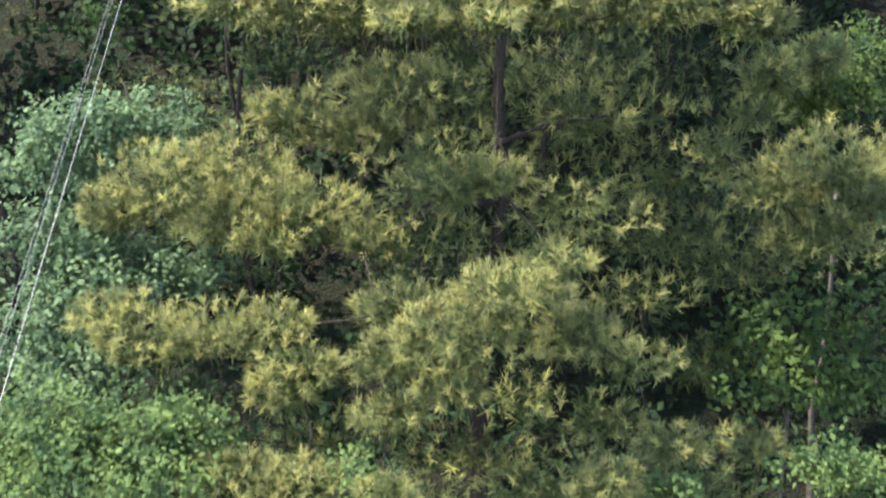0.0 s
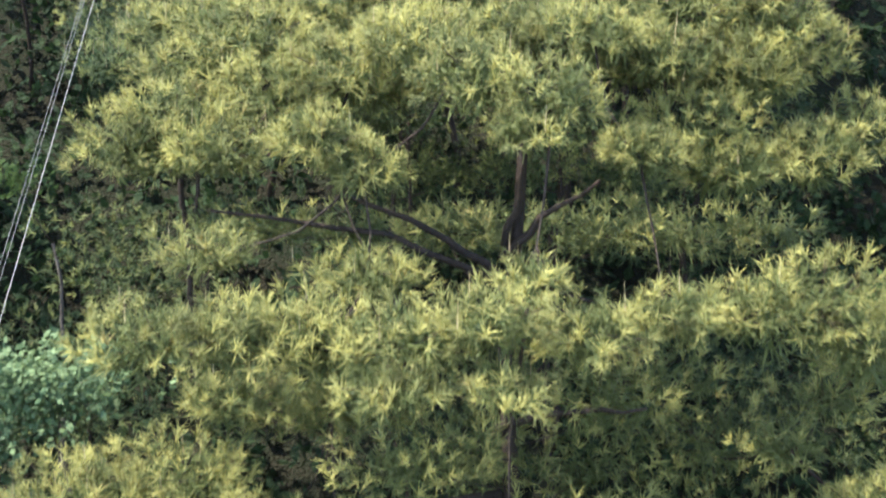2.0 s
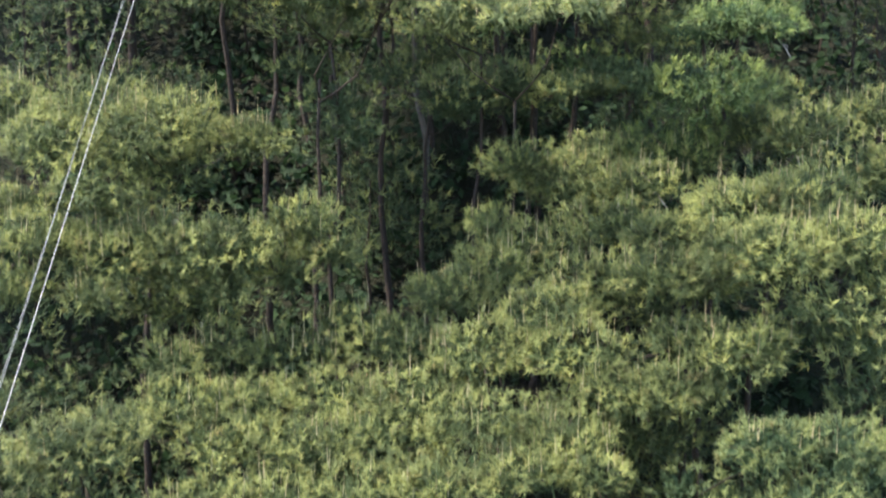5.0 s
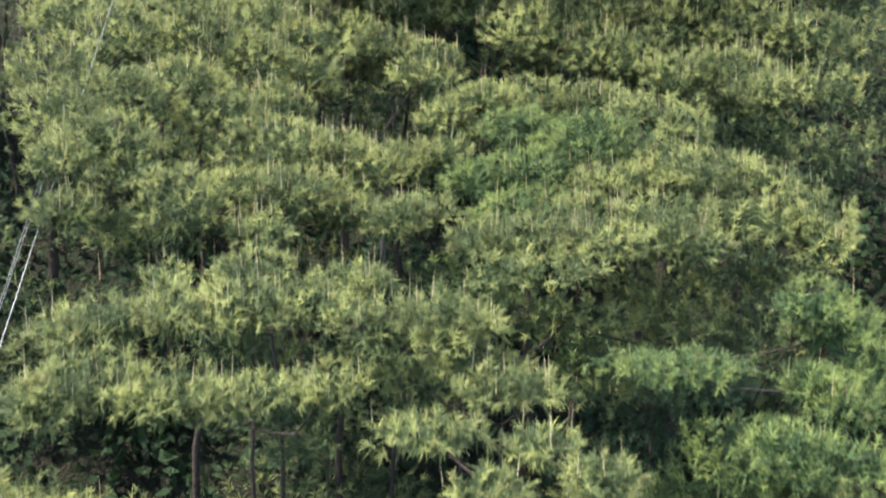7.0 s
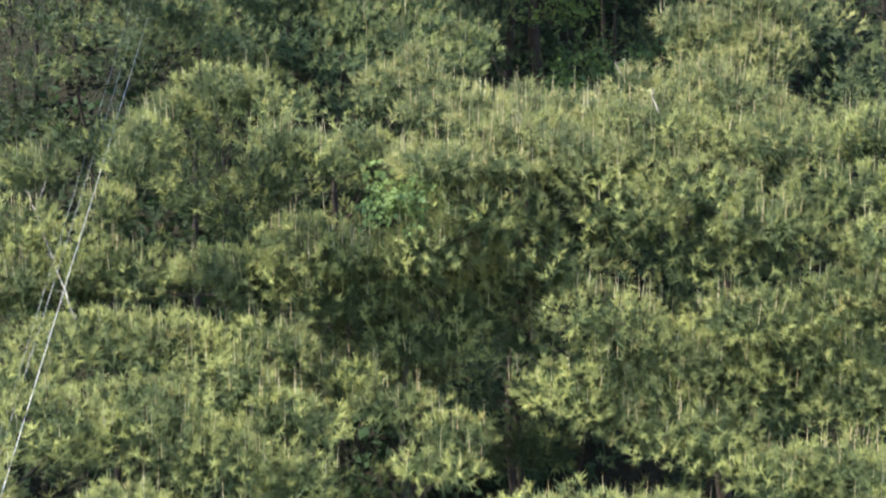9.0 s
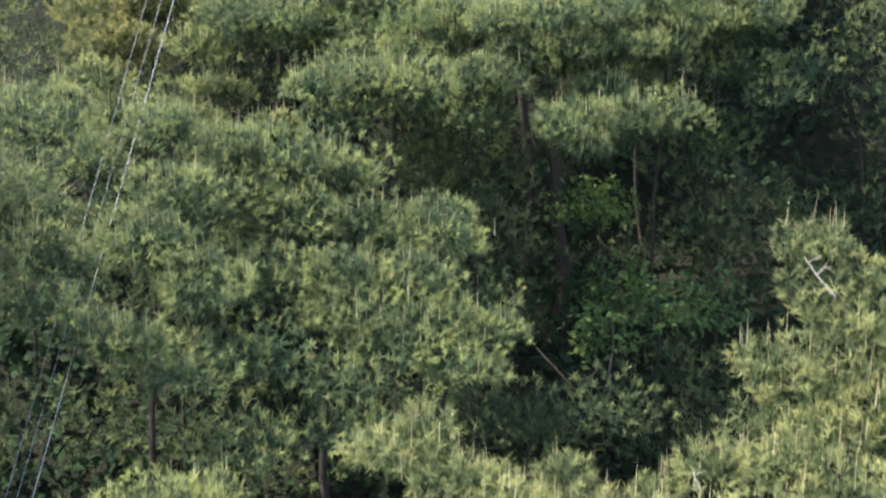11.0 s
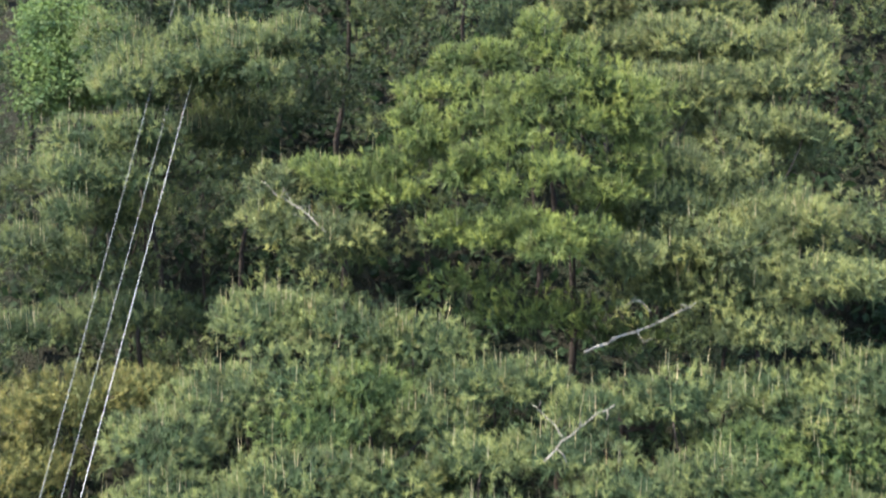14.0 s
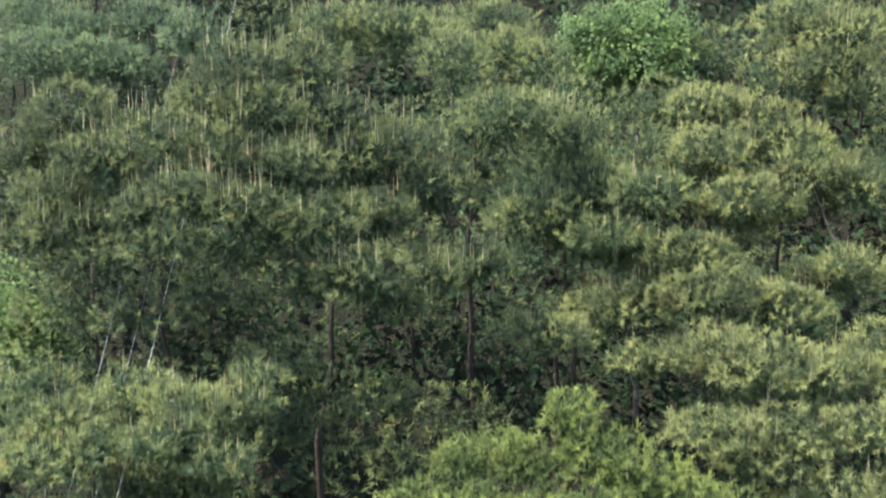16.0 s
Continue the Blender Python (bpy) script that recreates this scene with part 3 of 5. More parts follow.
spray(t, 0.87, 16.20, 2.34, 0.38, 0.21)
spray(t, 1.15, 16.00, 2.12, 0.42, 0.17)
spray(t, 1.56, 15.90, 2.19, 0.37, 0.20)
spray(t, 1.92, 15.90, 2.45, 0.33, 0.20)
spray(t, 2.13, 15.90, 2.49, 0.16, 0.17)
spray(t, 0.75, 15.70, 1.89, 0.37, 0.17)
spray(t, 0.93, 15.40, 1.72, 0.24, 0.16)
spray(t, 1.20, 14.70, 1.50, 0.33, 0.15)
spray(t, 1.45, 14.60, 1.42, 0.22, 0.12)
spray(t, 0.74, 14.60, 1.45, 0.36, 0.18)
spray(t, 1.00, 14.30, 1.33, 0.35, 0.11)
spray(t, 0.54, 14.30, 1.29, 0.35, 0.14)
spray(t, 0.30, 13.70, 1.27, 0.36, 0.13)
within(t, 0.40, 2.00, 3)
t = tree("pine", 2.70, 16.20, 2.20)
spray(t, 2.89, 15.40, 1.85, 0.24, 0.19)
spray(t, 2.66, 15.20, 1.33, 0.35, 0.19, thick=0.3)
spray(t, 2.47, 15.20, 1.99, 0.35, 0.19)
spray(t, 2.03, 15.20, 2.03, 0.31, 0.19)
spray(t, 1.61, 15.60, 1.53, 0.28, 0.17, thick=0.3)
spray(t, 2.24, 14.90, 1.75, 0.37, 0.15, thick=0.3)
spray(t, 2.09, 14.80, 1.31, 0.34, 0.15, thick=0.3)
spray(t, 1.74, 14.80, 1.46, 0.33, 0.15)
within(t, 0.30, 1.90, 3)
t = tree("pine_warm", 1.20, 19.20, 3.70)
spray(t, 1.34, 18.80, 3.50, 0.42, 0.17)
spray(t, 0.99, 18.40, 3.32, 0.46, 0.21)
spray(t, 0.57, 18.30, 3.48, 0.30, 0.16)
spray(t, 2.02, 18.40, 3.48, 0.35, 0.17)
spray(t, 1.56, 18.00, 3.31, 0.39, 0.20)
spray(t, 1.27, 17.60, 3.05, 0.38, 0.19)
dead_limb(t, 0.012, (1.74, 17.70, 3.14), (1.65, 17.95, 3.31), (1.52, 18.21, 3.50))
within(t, 1.80, 3.40, 3)
t = tree("pine_warm", 2.50, 17.60, 3.90)
spray(t, 2.93, 18.00, 3.76, 0.39, 0.20)
spray(t, 3.05, 17.00, 3.54, 0.36, 0.18)
spray(t, 2.50, 16.60, 3.43, 0.39, 0.18)
spray(t, 2.57, 18.60, 3.78, 0.36, 0.17)
spray(t, 3.32, 17.00, 3.63, 0.18, 0.22)
spray(t, 1.66, 17.00, 3.07, 0.36, 0.18)
spray(t, 2.07, 16.60, 3.38, 0.39, 0.18)
spray(t, 1.81, 16.30, 2.89, 0.34, 0.17)
spray(t, 3.60, 18.60, 3.89, 0.41, 0.17)
spray(t, 2.77, 16.10, 3.18, 0.37, 0.24)
spray(t, 2.18, 16.10, 3.14, 0.49, 0.24)
spray(t, 1.44, 16.40, 2.88, 0.34, 0.17)
spray(t, 3.08, 16.10, 2.93, 0.21, 0.17)
spray(t, 2.61, 15.90, 2.79, 0.45, 0.17, thick=0.3)
spray(t, 2.96, 15.90, 2.45, 0.37, 0.20, thick=0.3)
dead_limb(t, 0.012, (2.96, 18.11, 3.36), (2.92, 18.42, 3.58), (2.82, 18.88, 3.92))
dead_limb(t, 0.014, (2.47, 16.90, 4.41), (2.42, 17.09, 4.54), (2.36, 17.25, 4.66))
within(t, 2.00, 3.60, 3)
t = tree("pale_green", -2.60, 15.90, 2.00)
spray(t, -2.30, 15.60, 1.98, 0.28, 0.13)
spray(t, -2.57, 15.40, 1.90, 0.35, 0.19)
spray(t, -3.29, 16.00, 2.00, 0.21, 0.14)
spray(t, -2.96, 15.20, 1.79, 0.35, 0.22)
spray(t, -2.69, 14.80, 1.59, 0.30, 0.12)
spray(t, -1.90, 14.60, 1.35, 0.26, 0.15)
spray(t, -2.45, 14.20, 1.27, 0.31, 0.11)
spray(t, -2.06, 14.20, 1.31, 0.38, 0.14)
spray(t, -1.71, 14.20, 1.28, 0.21, 0.09)
within(t, 0.10, 1.70, 3)
t = tree("pine_warm", -2.00, 17.90, 3.40)
spray(t, -1.63, 17.10, 2.99, 0.27, 0.15)
spray(t, -1.19, 17.40, 3.10, 0.28, 0.15)
spray(t, -2.36, 17.00, 2.96, 0.27, 0.22)
spray(t, -1.32, 17.20, 2.70, 0.32, 0.19, thick=0.3)
spray(t, -1.92, 16.90, 2.97, 0.45, 0.18)
spray(t, -1.79, 16.90, 2.65, 0.36, 0.18, thick=0.3)
spray(t, -1.00, 17.30, 2.88, 0.28, 0.11)
spray(t, -2.70, 16.90, 2.92, 0.40, 0.22)
spray(t, -2.69, 16.60, 2.65, 0.22, 0.14)
spray(t, -3.25, 16.90, 3.06, 0.49, 0.15)
spray(t, -3.35, 16.60, 2.73, 0.31, 0.18)
within(t, 1.50, 3.10, 3)
t = tree("pine_warm", -2.70, 18.40, 4.20)
spray(t, -2.81, 17.50, 3.99, 0.42, 0.23)
spray(t, -3.73, 18.00, 3.97, 0.44, 0.24)
spray(t, -2.23, 17.40, 3.48, 0.37, 0.19, thick=0.3)
spray(t, -3.15, 17.30, 3.72, 0.37, 0.23)
spray(t, -2.15, 17.30, 3.91, 0.32, 0.22)
spray(t, -3.48, 17.40, 3.24, 0.37, 0.11)
spray(t, -1.69, 17.60, 3.76, 0.28, 0.15)
spray(t, -2.44, 17.10, 3.78, 0.41, 0.26)
spray(t, -2.71, 17.00, 3.42, 0.40, 0.18, thick=0.3)
within(t, 2.30, 3.90, 3)
t = tree("pine", -0.30, 20.90, 4.60)
spray(t, -0.65, 20.50, 4.10, 0.53, 0.19, thick=0.3)
spray(t, 0.01, 19.80, 3.94, 0.39, 0.23)
spray(t, -1.10, 20.00, 3.82, 0.46, 0.23, thick=0.3)
spray(t, 0.53, 20.00, 4.00, 0.34, 0.23)
spray(t, -1.50, 20.50, 4.16, 0.47, 0.14, thick=0.3)
spray(t, -0.96, 19.60, 3.61, 0.28, 0.14, thick=0.3)
spray(t, 1.22, 19.90, 4.03, 0.45, 0.08)
t = tree("blue", 1.90, 20.80, 4.20)
spray(t, 1.57, 20.00, 4.12, 0.34, 0.12)
spray(t, 2.07, 19.80, 4.07, 0.50, 0.14)
within(t, 2.30, 3.90, 3)
t = tree("pine_warm", -1.90, 20.60, 6.20)
spray(t, -1.89, 20.90, 6.64, 0.43, 0.28)
spray(t, -1.84, 20.20, 6.34, 0.36, 0.19)
spray(t, -1.44, 20.80, 6.44, 0.38, 0.24)
spray(t, -2.43, 20.80, 6.61, 0.42, 0.28)
spray(t, -1.57, 20.00, 6.08, 0.35, 0.19)
spray(t, -2.22, 19.80, 6.27, 0.34, 0.22)
spray(t, -2.84, 20.30, 6.40, 0.36, 0.23)
spray(t, -2.97, 21.20, 6.79, 0.44, 0.21)
spray(t, -2.61, 19.50, 6.12, 0.30, 0.21)
spray(t, -2.19, 19.20, 6.02, 0.36, 0.18)
spray(t, -1.28, 19.20, 5.65, 0.32, 0.18)
spray(t, -1.96, 19.00, 5.80, 0.21, 0.11, thick=0.3)
spray(t, -2.46, 18.90, 5.89, 0.24, 0.14)
spray(t, -1.62, 18.70, 5.62, 0.27, 0.22)
spray(t, -2.35, 18.60, 5.60, 0.27, 0.14)
within(t, 4.30, 5.90, 3)
t = tree("pine_warm", -0.70, 20.90, 5.90)
spray(t, -0.93, 20.80, 6.31, 0.25, 0.21)
spray(t, -1.01, 21.20, 6.58, 0.31, 0.21)
spray(t, -0.07, 21.00, 6.33, 0.26, 0.11)
spray(t, -1.17, 20.30, 6.16, 0.32, 0.16)
spray(t, -0.36, 21.60, 6.59, 0.32, 0.13)
spray(t, 0.06, 21.30, 6.46, 0.27, 0.14)
spray(t, -0.71, 19.80, 5.84, 0.31, 0.19)
spray(t, -0.43, 19.70, 5.74, 0.27, 0.19)
spray(t, -1.09, 19.70, 5.90, 0.38, 0.19)
spray(t, -0.59, 19.20, 5.54, 0.29, 0.15)
spray(t, -0.90, 19.10, 5.64, 0.32, 0.17)
spray(t, -0.03, 19.20, 5.50, 0.22, 0.12)
spray(t, -0.21, 19.00, 5.48, 0.25, 0.14)
spray(t, -1.10, 18.70, 5.44, 0.20, 0.11)
within(t, 4.00, 5.60, 3)
t = tree("pine_warm", -1.40, 22.80, 7.20)
spray(t, -1.31, 21.80, 6.94, 0.46, 0.15)
spray(t, -1.87, 21.80, 6.99, 0.41, 0.19)
spray(t, -0.75, 21.80, 6.71, 0.28, 0.11)
spray(t, -1.44, 21.40, 6.74, 0.40, 0.22)
spray(t, -2.43, 21.60, 7.00, 0.45, 0.22)
within(t, 5.30, 6.90, 3)
t = tree("pine_warm", -0.30, 23.40, 7.40)
spray(t, -0.29, 22.30, 7.36, 0.43, 0.20)
spray(t, 0.00, 22.30, 7.51, 0.38, 0.12)
spray(t, -0.78, 22.30, 7.16, 0.38, 0.20)
spray(t, -0.19, 22.20, 6.88, 0.38, 0.16)
spray(t, 0.20, 22.30, 7.12, 0.43, 0.24)
spray(t, -0.98, 22.30, 7.41, 0.33, 0.16)
spray(t, -1.37, 22.30, 7.26, 0.29, 0.16)
spray(t, -1.56, 22.30, 7.40, 0.38, 0.16)
spray(t, -2.44, 22.30, 7.35, 0.43, 0.16)
spray(t, -3.13, 22.30, 7.30, 0.48, 0.20)
spray(t, -3.59, 22.20, 7.16, 0.29, 0.23)
within(t, 5.50, 7.10, 3)
t = tree("pine_warm", 1.00, 22.90, 7.00)
spray(t, 0.49, 22.30, 7.32, 0.38, 0.16)
spray(t, 0.49, 22.20, 6.88, 0.33, 0.20, thick=0.3)
spray(t, 1.06, 21.50, 7.20, 0.36, 0.18)
spray(t, 0.88, 21.50, 6.70, 0.41, 0.22)
spray(t, 1.34, 21.50, 6.93, 0.40, 0.26)
spray(t, 1.37, 21.30, 6.58, 0.40, 0.22)
spray(t, 1.61, 21.10, 6.51, 0.39, 0.18)
within(t, 5.10, 6.70, 3)
t = tree("pine_warm", 2.40, 22.80, 7.20)
spray(t, 2.48, 21.50, 6.98, 0.40, 0.22)
spray(t, 2.17, 21.50, 6.70, 0.41, 0.22)
spray(t, 2.65, 21.50, 7.29, 0.36, 0.22)
spray(t, 2.01, 21.50, 7.20, 0.40, 0.18)
spray(t, 1.80, 21.50, 6.84, 0.40, 0.22)
spray(t, 3.05, 21.50, 7.34, 0.40, 0.22)
spray(t, 2.76, 21.30, 6.72, 0.40, 0.22)
spray(t, 3.57, 21.50, 7.07, 0.27, 0.29)
spray(t, 3.19, 21.20, 6.64, 0.39, 0.21)
spray(t, 2.48, 20.80, 6.41, 0.38, 0.17)
spray(t, 2.05, 20.80, 6.37, 0.34, 0.17)
spray(t, 2.68, 20.40, 6.25, 0.33, 0.17)
spray(t, 3.14, 20.40, 6.29, 0.28, 0.20, thick=0.3)
spray(t, 3.15, 20.20, 5.82, 0.32, 0.20, thick=0.3)
within(t, 5.30, 6.90, 3)
t = tree("pine_warm", 1.30, 21.20, 6.20, 1.2)
spray(t, 1.30, 20.60, 6.17, 0.29, 0.17)
spray(t, 0.87, 20.60, 6.17, 0.33, 0.17)
spray(t, 1.66, 20.20, 6.11, 0.32, 0.16)
spray(t, 0.45, 20.50, 6.18, 0.33, 0.17)
spray(t, 0.15, 20.40, 6.05, 0.25, 0.13)
spray(t, 0.11, 20.00, 5.81, 0.24, 0.13)
spray(t, -0.13, 20.00, 5.76, 0.24, 0.13)
spray(t, 1.29, 19.20, 5.70, 0.36, 0.15)
spray(t, 1.10, 18.80, 5.53, 0.31, 0.14)
spray(t, 1.19, 18.40, 5.43, 0.36, 0.13)
spray(t, 0.36, 18.50, 5.40, 0.23, 0.16)
spray(t, 0.72, 18.40, 5.43, 0.30, 0.16)
spray(t, 0.93, 18.10, 5.34, 0.25, 0.08, thick=0.3)
spray(t, 0.57, 18.00, 5.31, 0.28, 0.13, thick=0.3)
within(t, 4.30, 5.90, 3)
t = tree("pine_warm", 2.40, 20.20, 5.60)
spray(t, 1.91, 19.80, 6.01, 0.23, 0.19)
spray(t, 1.69, 19.40, 5.77, 0.29, 0.15)
spray(t, 1.96, 19.10, 5.80, 0.32, 0.15)
spray(t, 2.27, 19.00, 5.71, 0.32, 0.14)
spray(t, 2.54, 18.80, 5.54, 0.31, 0.14)
spray(t, 2.10, 18.70, 5.53, 0.34, 0.14)
spray(t, 2.60, 18.60, 5.41, 0.20, 0.11)
spray(t, 1.59, 18.60, 5.55, 0.34, 0.14)
spray(t, 1.64, 18.30, 5.46, 0.29, 0.11)
within(t, 3.70, 5.30, 3)
t = tree("green", 0.80, 20.60, 5.80)
spray(t, 0.75, 20.00, 6.01, 0.31, 0.16)
spray(t, 1.05, 19.80, 5.93, 0.23, 0.13)
spray(t, 1.25, 19.50, 5.98, 0.33, 0.18)
spray(t, 0.79, 19.40, 5.77, 0.33, 0.15)
spray(t, 0.42, 19.40, 5.73, 0.29, 0.15)
spray(t, 0.66, 19.00, 5.56, 0.32, 0.14)
within(t, 3.90, 5.50, 3)
t = tree("pine_warm", -1.20, 20.00, 4.90, 0.8)
spray(t, -1.57, 18.00, 5.26, 0.13, 0.10)
spray(t, -1.01, 17.90, 5.33, 0.22, 0.13)
spray(t, -0.59, 17.50, 5.24, 0.26, 0.12)
spray(t, -0.98, 17.30, 5.28, 0.26, 0.14)
spray(t, -1.33, 17.20, 5.25, 0.28, 0.14)
spray(t, -1.73, 17.20, 5.22, 0.25, 0.11)
spray(t, -1.87, 17.00, 5.18, 0.24, 0.07)
t = tree("pine_warm", 0.20, 19.90, 4.80, 0.8)
spray(t, -0.27, 18.10, 5.20, 0.13, 0.10)
spray(t, -0.46, 18.10, 5.24, 0.22, 0.10)
spray(t, 0.12, 17.30, 5.22, 0.26, 0.12)
spray(t, 0.33, 17.30, 5.19, 0.14, 0.09)
spray(t, -0.25, 17.30, 5.19, 0.23, 0.12)
t = tree("green", 2.20, 18.90, 4.60)
spray(t, 2.27, 17.50, 5.25, 0.20, 0.10)
within(t, 2.70, 4.30, 3)
t = tree("pine", -1.20, 27.00, 10.60, 1.2)
spray(t, -1.40, 26.20, 10.11, 0.37, 0.23)
spray(t, -0.97, 26.20, 10.02, 0.28, 0.19)
spray(t, -0.87, 26.00, 9.66, 0.28, 0.22)
spray(t, -1.33, 25.90, 9.72, 0.41, 0.26)
spray(t, -1.83, 26.00, 10.27, 0.36, 0.19)
spray(t, -1.74, 25.90, 9.90, 0.36, 0.22)
spray(t, -1.45, 25.40, 9.36, 0.39, 0.21)
spray(t, -1.47, 24.80, 8.98, 0.41, 0.20, thick=0.3)
within(t, 8.70, 10.30, 3)
t = tree("pine", -2.60, 26.40, 10.20)
spray(t, -2.91, 26.00, 10.13, 0.27, 0.22)
spray(t, -3.42, 26.50, 10.40, 0.52, 0.27)
spray(t, -2.21, 25.60, 10.46, 0.31, 0.18)
spray(t, -2.06, 25.20, 10.00, 0.34, 0.24)
spray(t, -3.91, 26.80, 10.49, 0.29, 0.24)
spray(t, -3.25, 25.00, 10.02, 0.33, 0.20)
spray(t, -2.20, 24.80, 9.74, 0.33, 0.20)
spray(t, -2.82, 24.50, 9.70, 0.32, 0.19)
spray(t, -1.80, 24.60, 9.43, 0.36, 0.23)
spray(t, -2.87, 24.20, 9.42, 0.35, 0.19, thick=0.3)
spray(t, -1.90, 24.20, 9.01, 0.39, 0.19, thick=0.3)
spray(t, -2.24, 24.00, 9.25, 0.30, 0.15)
within(t, 8.30, 9.90, 3)
t = tree("pine", -0.20, 26.80, 9.60)
spray(t, -0.22, 26.20, 9.68, 0.28, 0.15)
spray(t, -0.12, 26.00, 9.51, 0.28, 0.15)
spray(t, -0.59, 26.00, 9.56, 0.28, 0.23)
spray(t, -0.39, 25.60, 9.29, 0.36, 0.25)
spray(t, 0.15, 25.40, 8.95, 0.26, 0.14)
spray(t, -0.93, 25.50, 9.35, 0.40, 0.22)
spray(t, -0.21, 25.30, 9.02, 0.35, 0.18)
spray(t, -0.55, 25.10, 8.92, 0.38, 0.17)
spray(t, -0.91, 25.20, 9.12, 0.39, 0.18)
spray(t, -0.03, 25.00, 8.76, 0.34, 0.17)
spray(t, -0.55, 24.80, 8.41, 0.29, 0.14, thick=0.3)
spray(t, -0.97, 24.80, 8.76, 0.42, 0.17, thick=0.3)
spray(t, -0.95, 24.60, 8.42, 0.37, 0.17, thick=0.3)
spray(t, -1.43, 24.40, 8.43, 0.36, 0.16, thick=0.3)
within(t, 7.70, 9.30, 3)
t = tree("pine_warm", -1.90, 23.60, 8.20)
spray(t, -1.46, 22.80, 8.63, 0.20, 0.14)
spray(t, -2.00, 22.60, 8.51, 0.20, 0.16)
spray(t, -1.66, 22.60, 8.65, 0.29, 0.16)
spray(t, -1.25, 22.50, 8.51, 0.22, 0.13, thick=0.3)
spray(t, -2.10, 22.20, 8.34, 0.19, 0.15)
spray(t, -0.71, 22.60, 8.34, 0.16, 0.11, thick=0.3)
spray(t, -2.18, 22.00, 8.18, 0.18, 0.12)
spray(t, -1.18, 22.00, 8.34, 0.18, 0.12)
spray(t, -0.97, 22.00, 8.28, 0.18, 0.12)
spray(t, -0.84, 22.00, 8.18, 0.15, 0.10)
within(t, 6.30, 7.90, 3)
t = tree("pale", 0.60, 24.30, 8.60)
spray(t, 0.58, 23.40, 8.53, 0.18, 0.15)
spray(t, 1.15, 23.30, 8.48, 0.18, 0.12)
spray(t, -0.26, 23.50, 8.77, 0.18, 0.18)
spray(t, -0.04, 23.20, 8.58, 0.31, 0.14)
spray(t, 1.44, 23.30, 8.63, 0.21, 0.17)
spray(t, -0.40, 23.40, 8.68, 0.29, 0.12)
spray(t, 0.24, 23.00, 8.49, 0.31, 0.14)
spray(t, 0.58, 22.90, 8.42, 0.30, 0.17)
spray(t, 0.96, 22.90, 8.42, 0.27, 0.17)
spray(t, -0.18, 22.80, 8.48, 0.20, 0.11)
spray(t, 1.17, 22.70, 8.34, 0.30, 0.19)
spray(t, 0.16, 22.60, 8.30, 0.36, 0.16)
spray(t, 1.59, 22.80, 8.41, 0.30, 0.22)
spray(t, 0.57, 22.40, 8.27, 0.35, 0.18)
spray(t, 0.94, 22.20, 8.20, 0.31, 0.15)
spray(t, 1.40, 22.30, 8.17, 0.31, 0.15)
spray(t, 0.39, 22.00, 8.15, 0.27, 0.07)
spray(t, -0.04, 22.00, 8.18, 0.30, 0.10)
dead_limb(t, 0.012, (-0.14, 23.30, 8.55), (-0.25, 23.49, 8.69), (-0.31, 23.61, 8.77), (-0.31, 23.71, 8.85))
within(t, 6.70, 8.30, 3)
t = tree("pale", 2.50, 24.40, 9.70, 1.4)
spray(t, 2.36, 24.30, 9.78, 0.15, 0.13)
spray(t, 2.62, 24.20, 9.59, 0.19, 0.12)
spray(t, 2.23, 24.20, 9.48, 0.19, 0.19)
spray(t, 2.17, 24.30, 9.78, 0.15, 0.16)
spray(t, 2.50, 24.00, 9.31, 0.30, 0.18)
spray(t, 2.70, 23.90, 9.17, 0.22, 0.21)
spray(t, 2.16, 23.80, 8.96, 0.30, 0.21)
spray(t, 1.91, 23.90, 9.10, 0.22, 0.15)
spray(t, 2.55, 23.60, 8.85, 0.29, 0.24)
spray(t, 2.16, 23.50, 8.72, 0.29, 0.21)
spray(t, 1.87, 23.30, 8.63, 0.25, 0.17)
spray(t, 2.47, 23.00, 8.35, 0.24, 0.25)
spray(t, 2.18, 23.00, 8.53, 0.34, 0.22)
spray(t, 1.93, 22.50, 8.23, 0.32, 0.18)
spray(t, 2.26, 22.40, 8.09, 0.25, 0.16)
dead_limb(t, 0.012, (2.19, 23.56, 9.60), (2.12, 23.70, 9.70), (2.07, 23.82, 9.79))
dead_limb(t, 0.008, (2.12, 23.70, 9.70), (2.21, 23.80, 9.77))
within(t, 7.80, 9.40, 3)
t = tree("pine", 1.15, 31.00, 12.00, 2.3)
spray(t, 1.29, 29.30, 11.85, 0.43, 0.19)
spray(t, 0.32, 29.40, 11.93, 0.29, 0.16)
spray(t, 0.69, 29.10, 11.81, 0.33, 0.15)
spray(t, 0.48, 28.80, 11.60, 0.41, 0.15)
spray(t, 1.43, 28.60, 11.49, 0.36, 0.18)
spray(t, 2.00, 28.60, 11.12, 0.36, 0.18)
spray(t, 1.85, 28.50, 10.95, 0.31, 0.15)
spray(t, 0.82, 28.40, 11.46, 0.40, 0.14)
spray(t, 1.39, 28.20, 10.96, 0.39, 0.14)
spray(t, 1.31, 28.00, 11.26, 0.34, 0.17)
spray(t, 1.23, 27.90, 10.57, 0.34, 0.17)
spray(t, 0.96, 27.90, 10.96, 0.34, 0.17)
spray(t, 0.57, 27.90, 10.92, 0.38, 0.17)
spray(t, 0.85, 27.80, 11.28, 0.37, 0.17)
spray(t, 1.78, 27.60, 10.38, 0.33, 0.20)
spray(t, 1.39, 27.50, 10.36, 0.37, 0.20)
spray(t, 0.99, 27.30, 10.32, 0.36, 0.20)
spray(t, 1.10, 27.20, 10.14, 0.20, 0.10)
dead_limb(t, 0.008, (0.46, 28.50, 11.78), (0.37, 28.63, 11.87), (0.25, 28.74, 11.95))
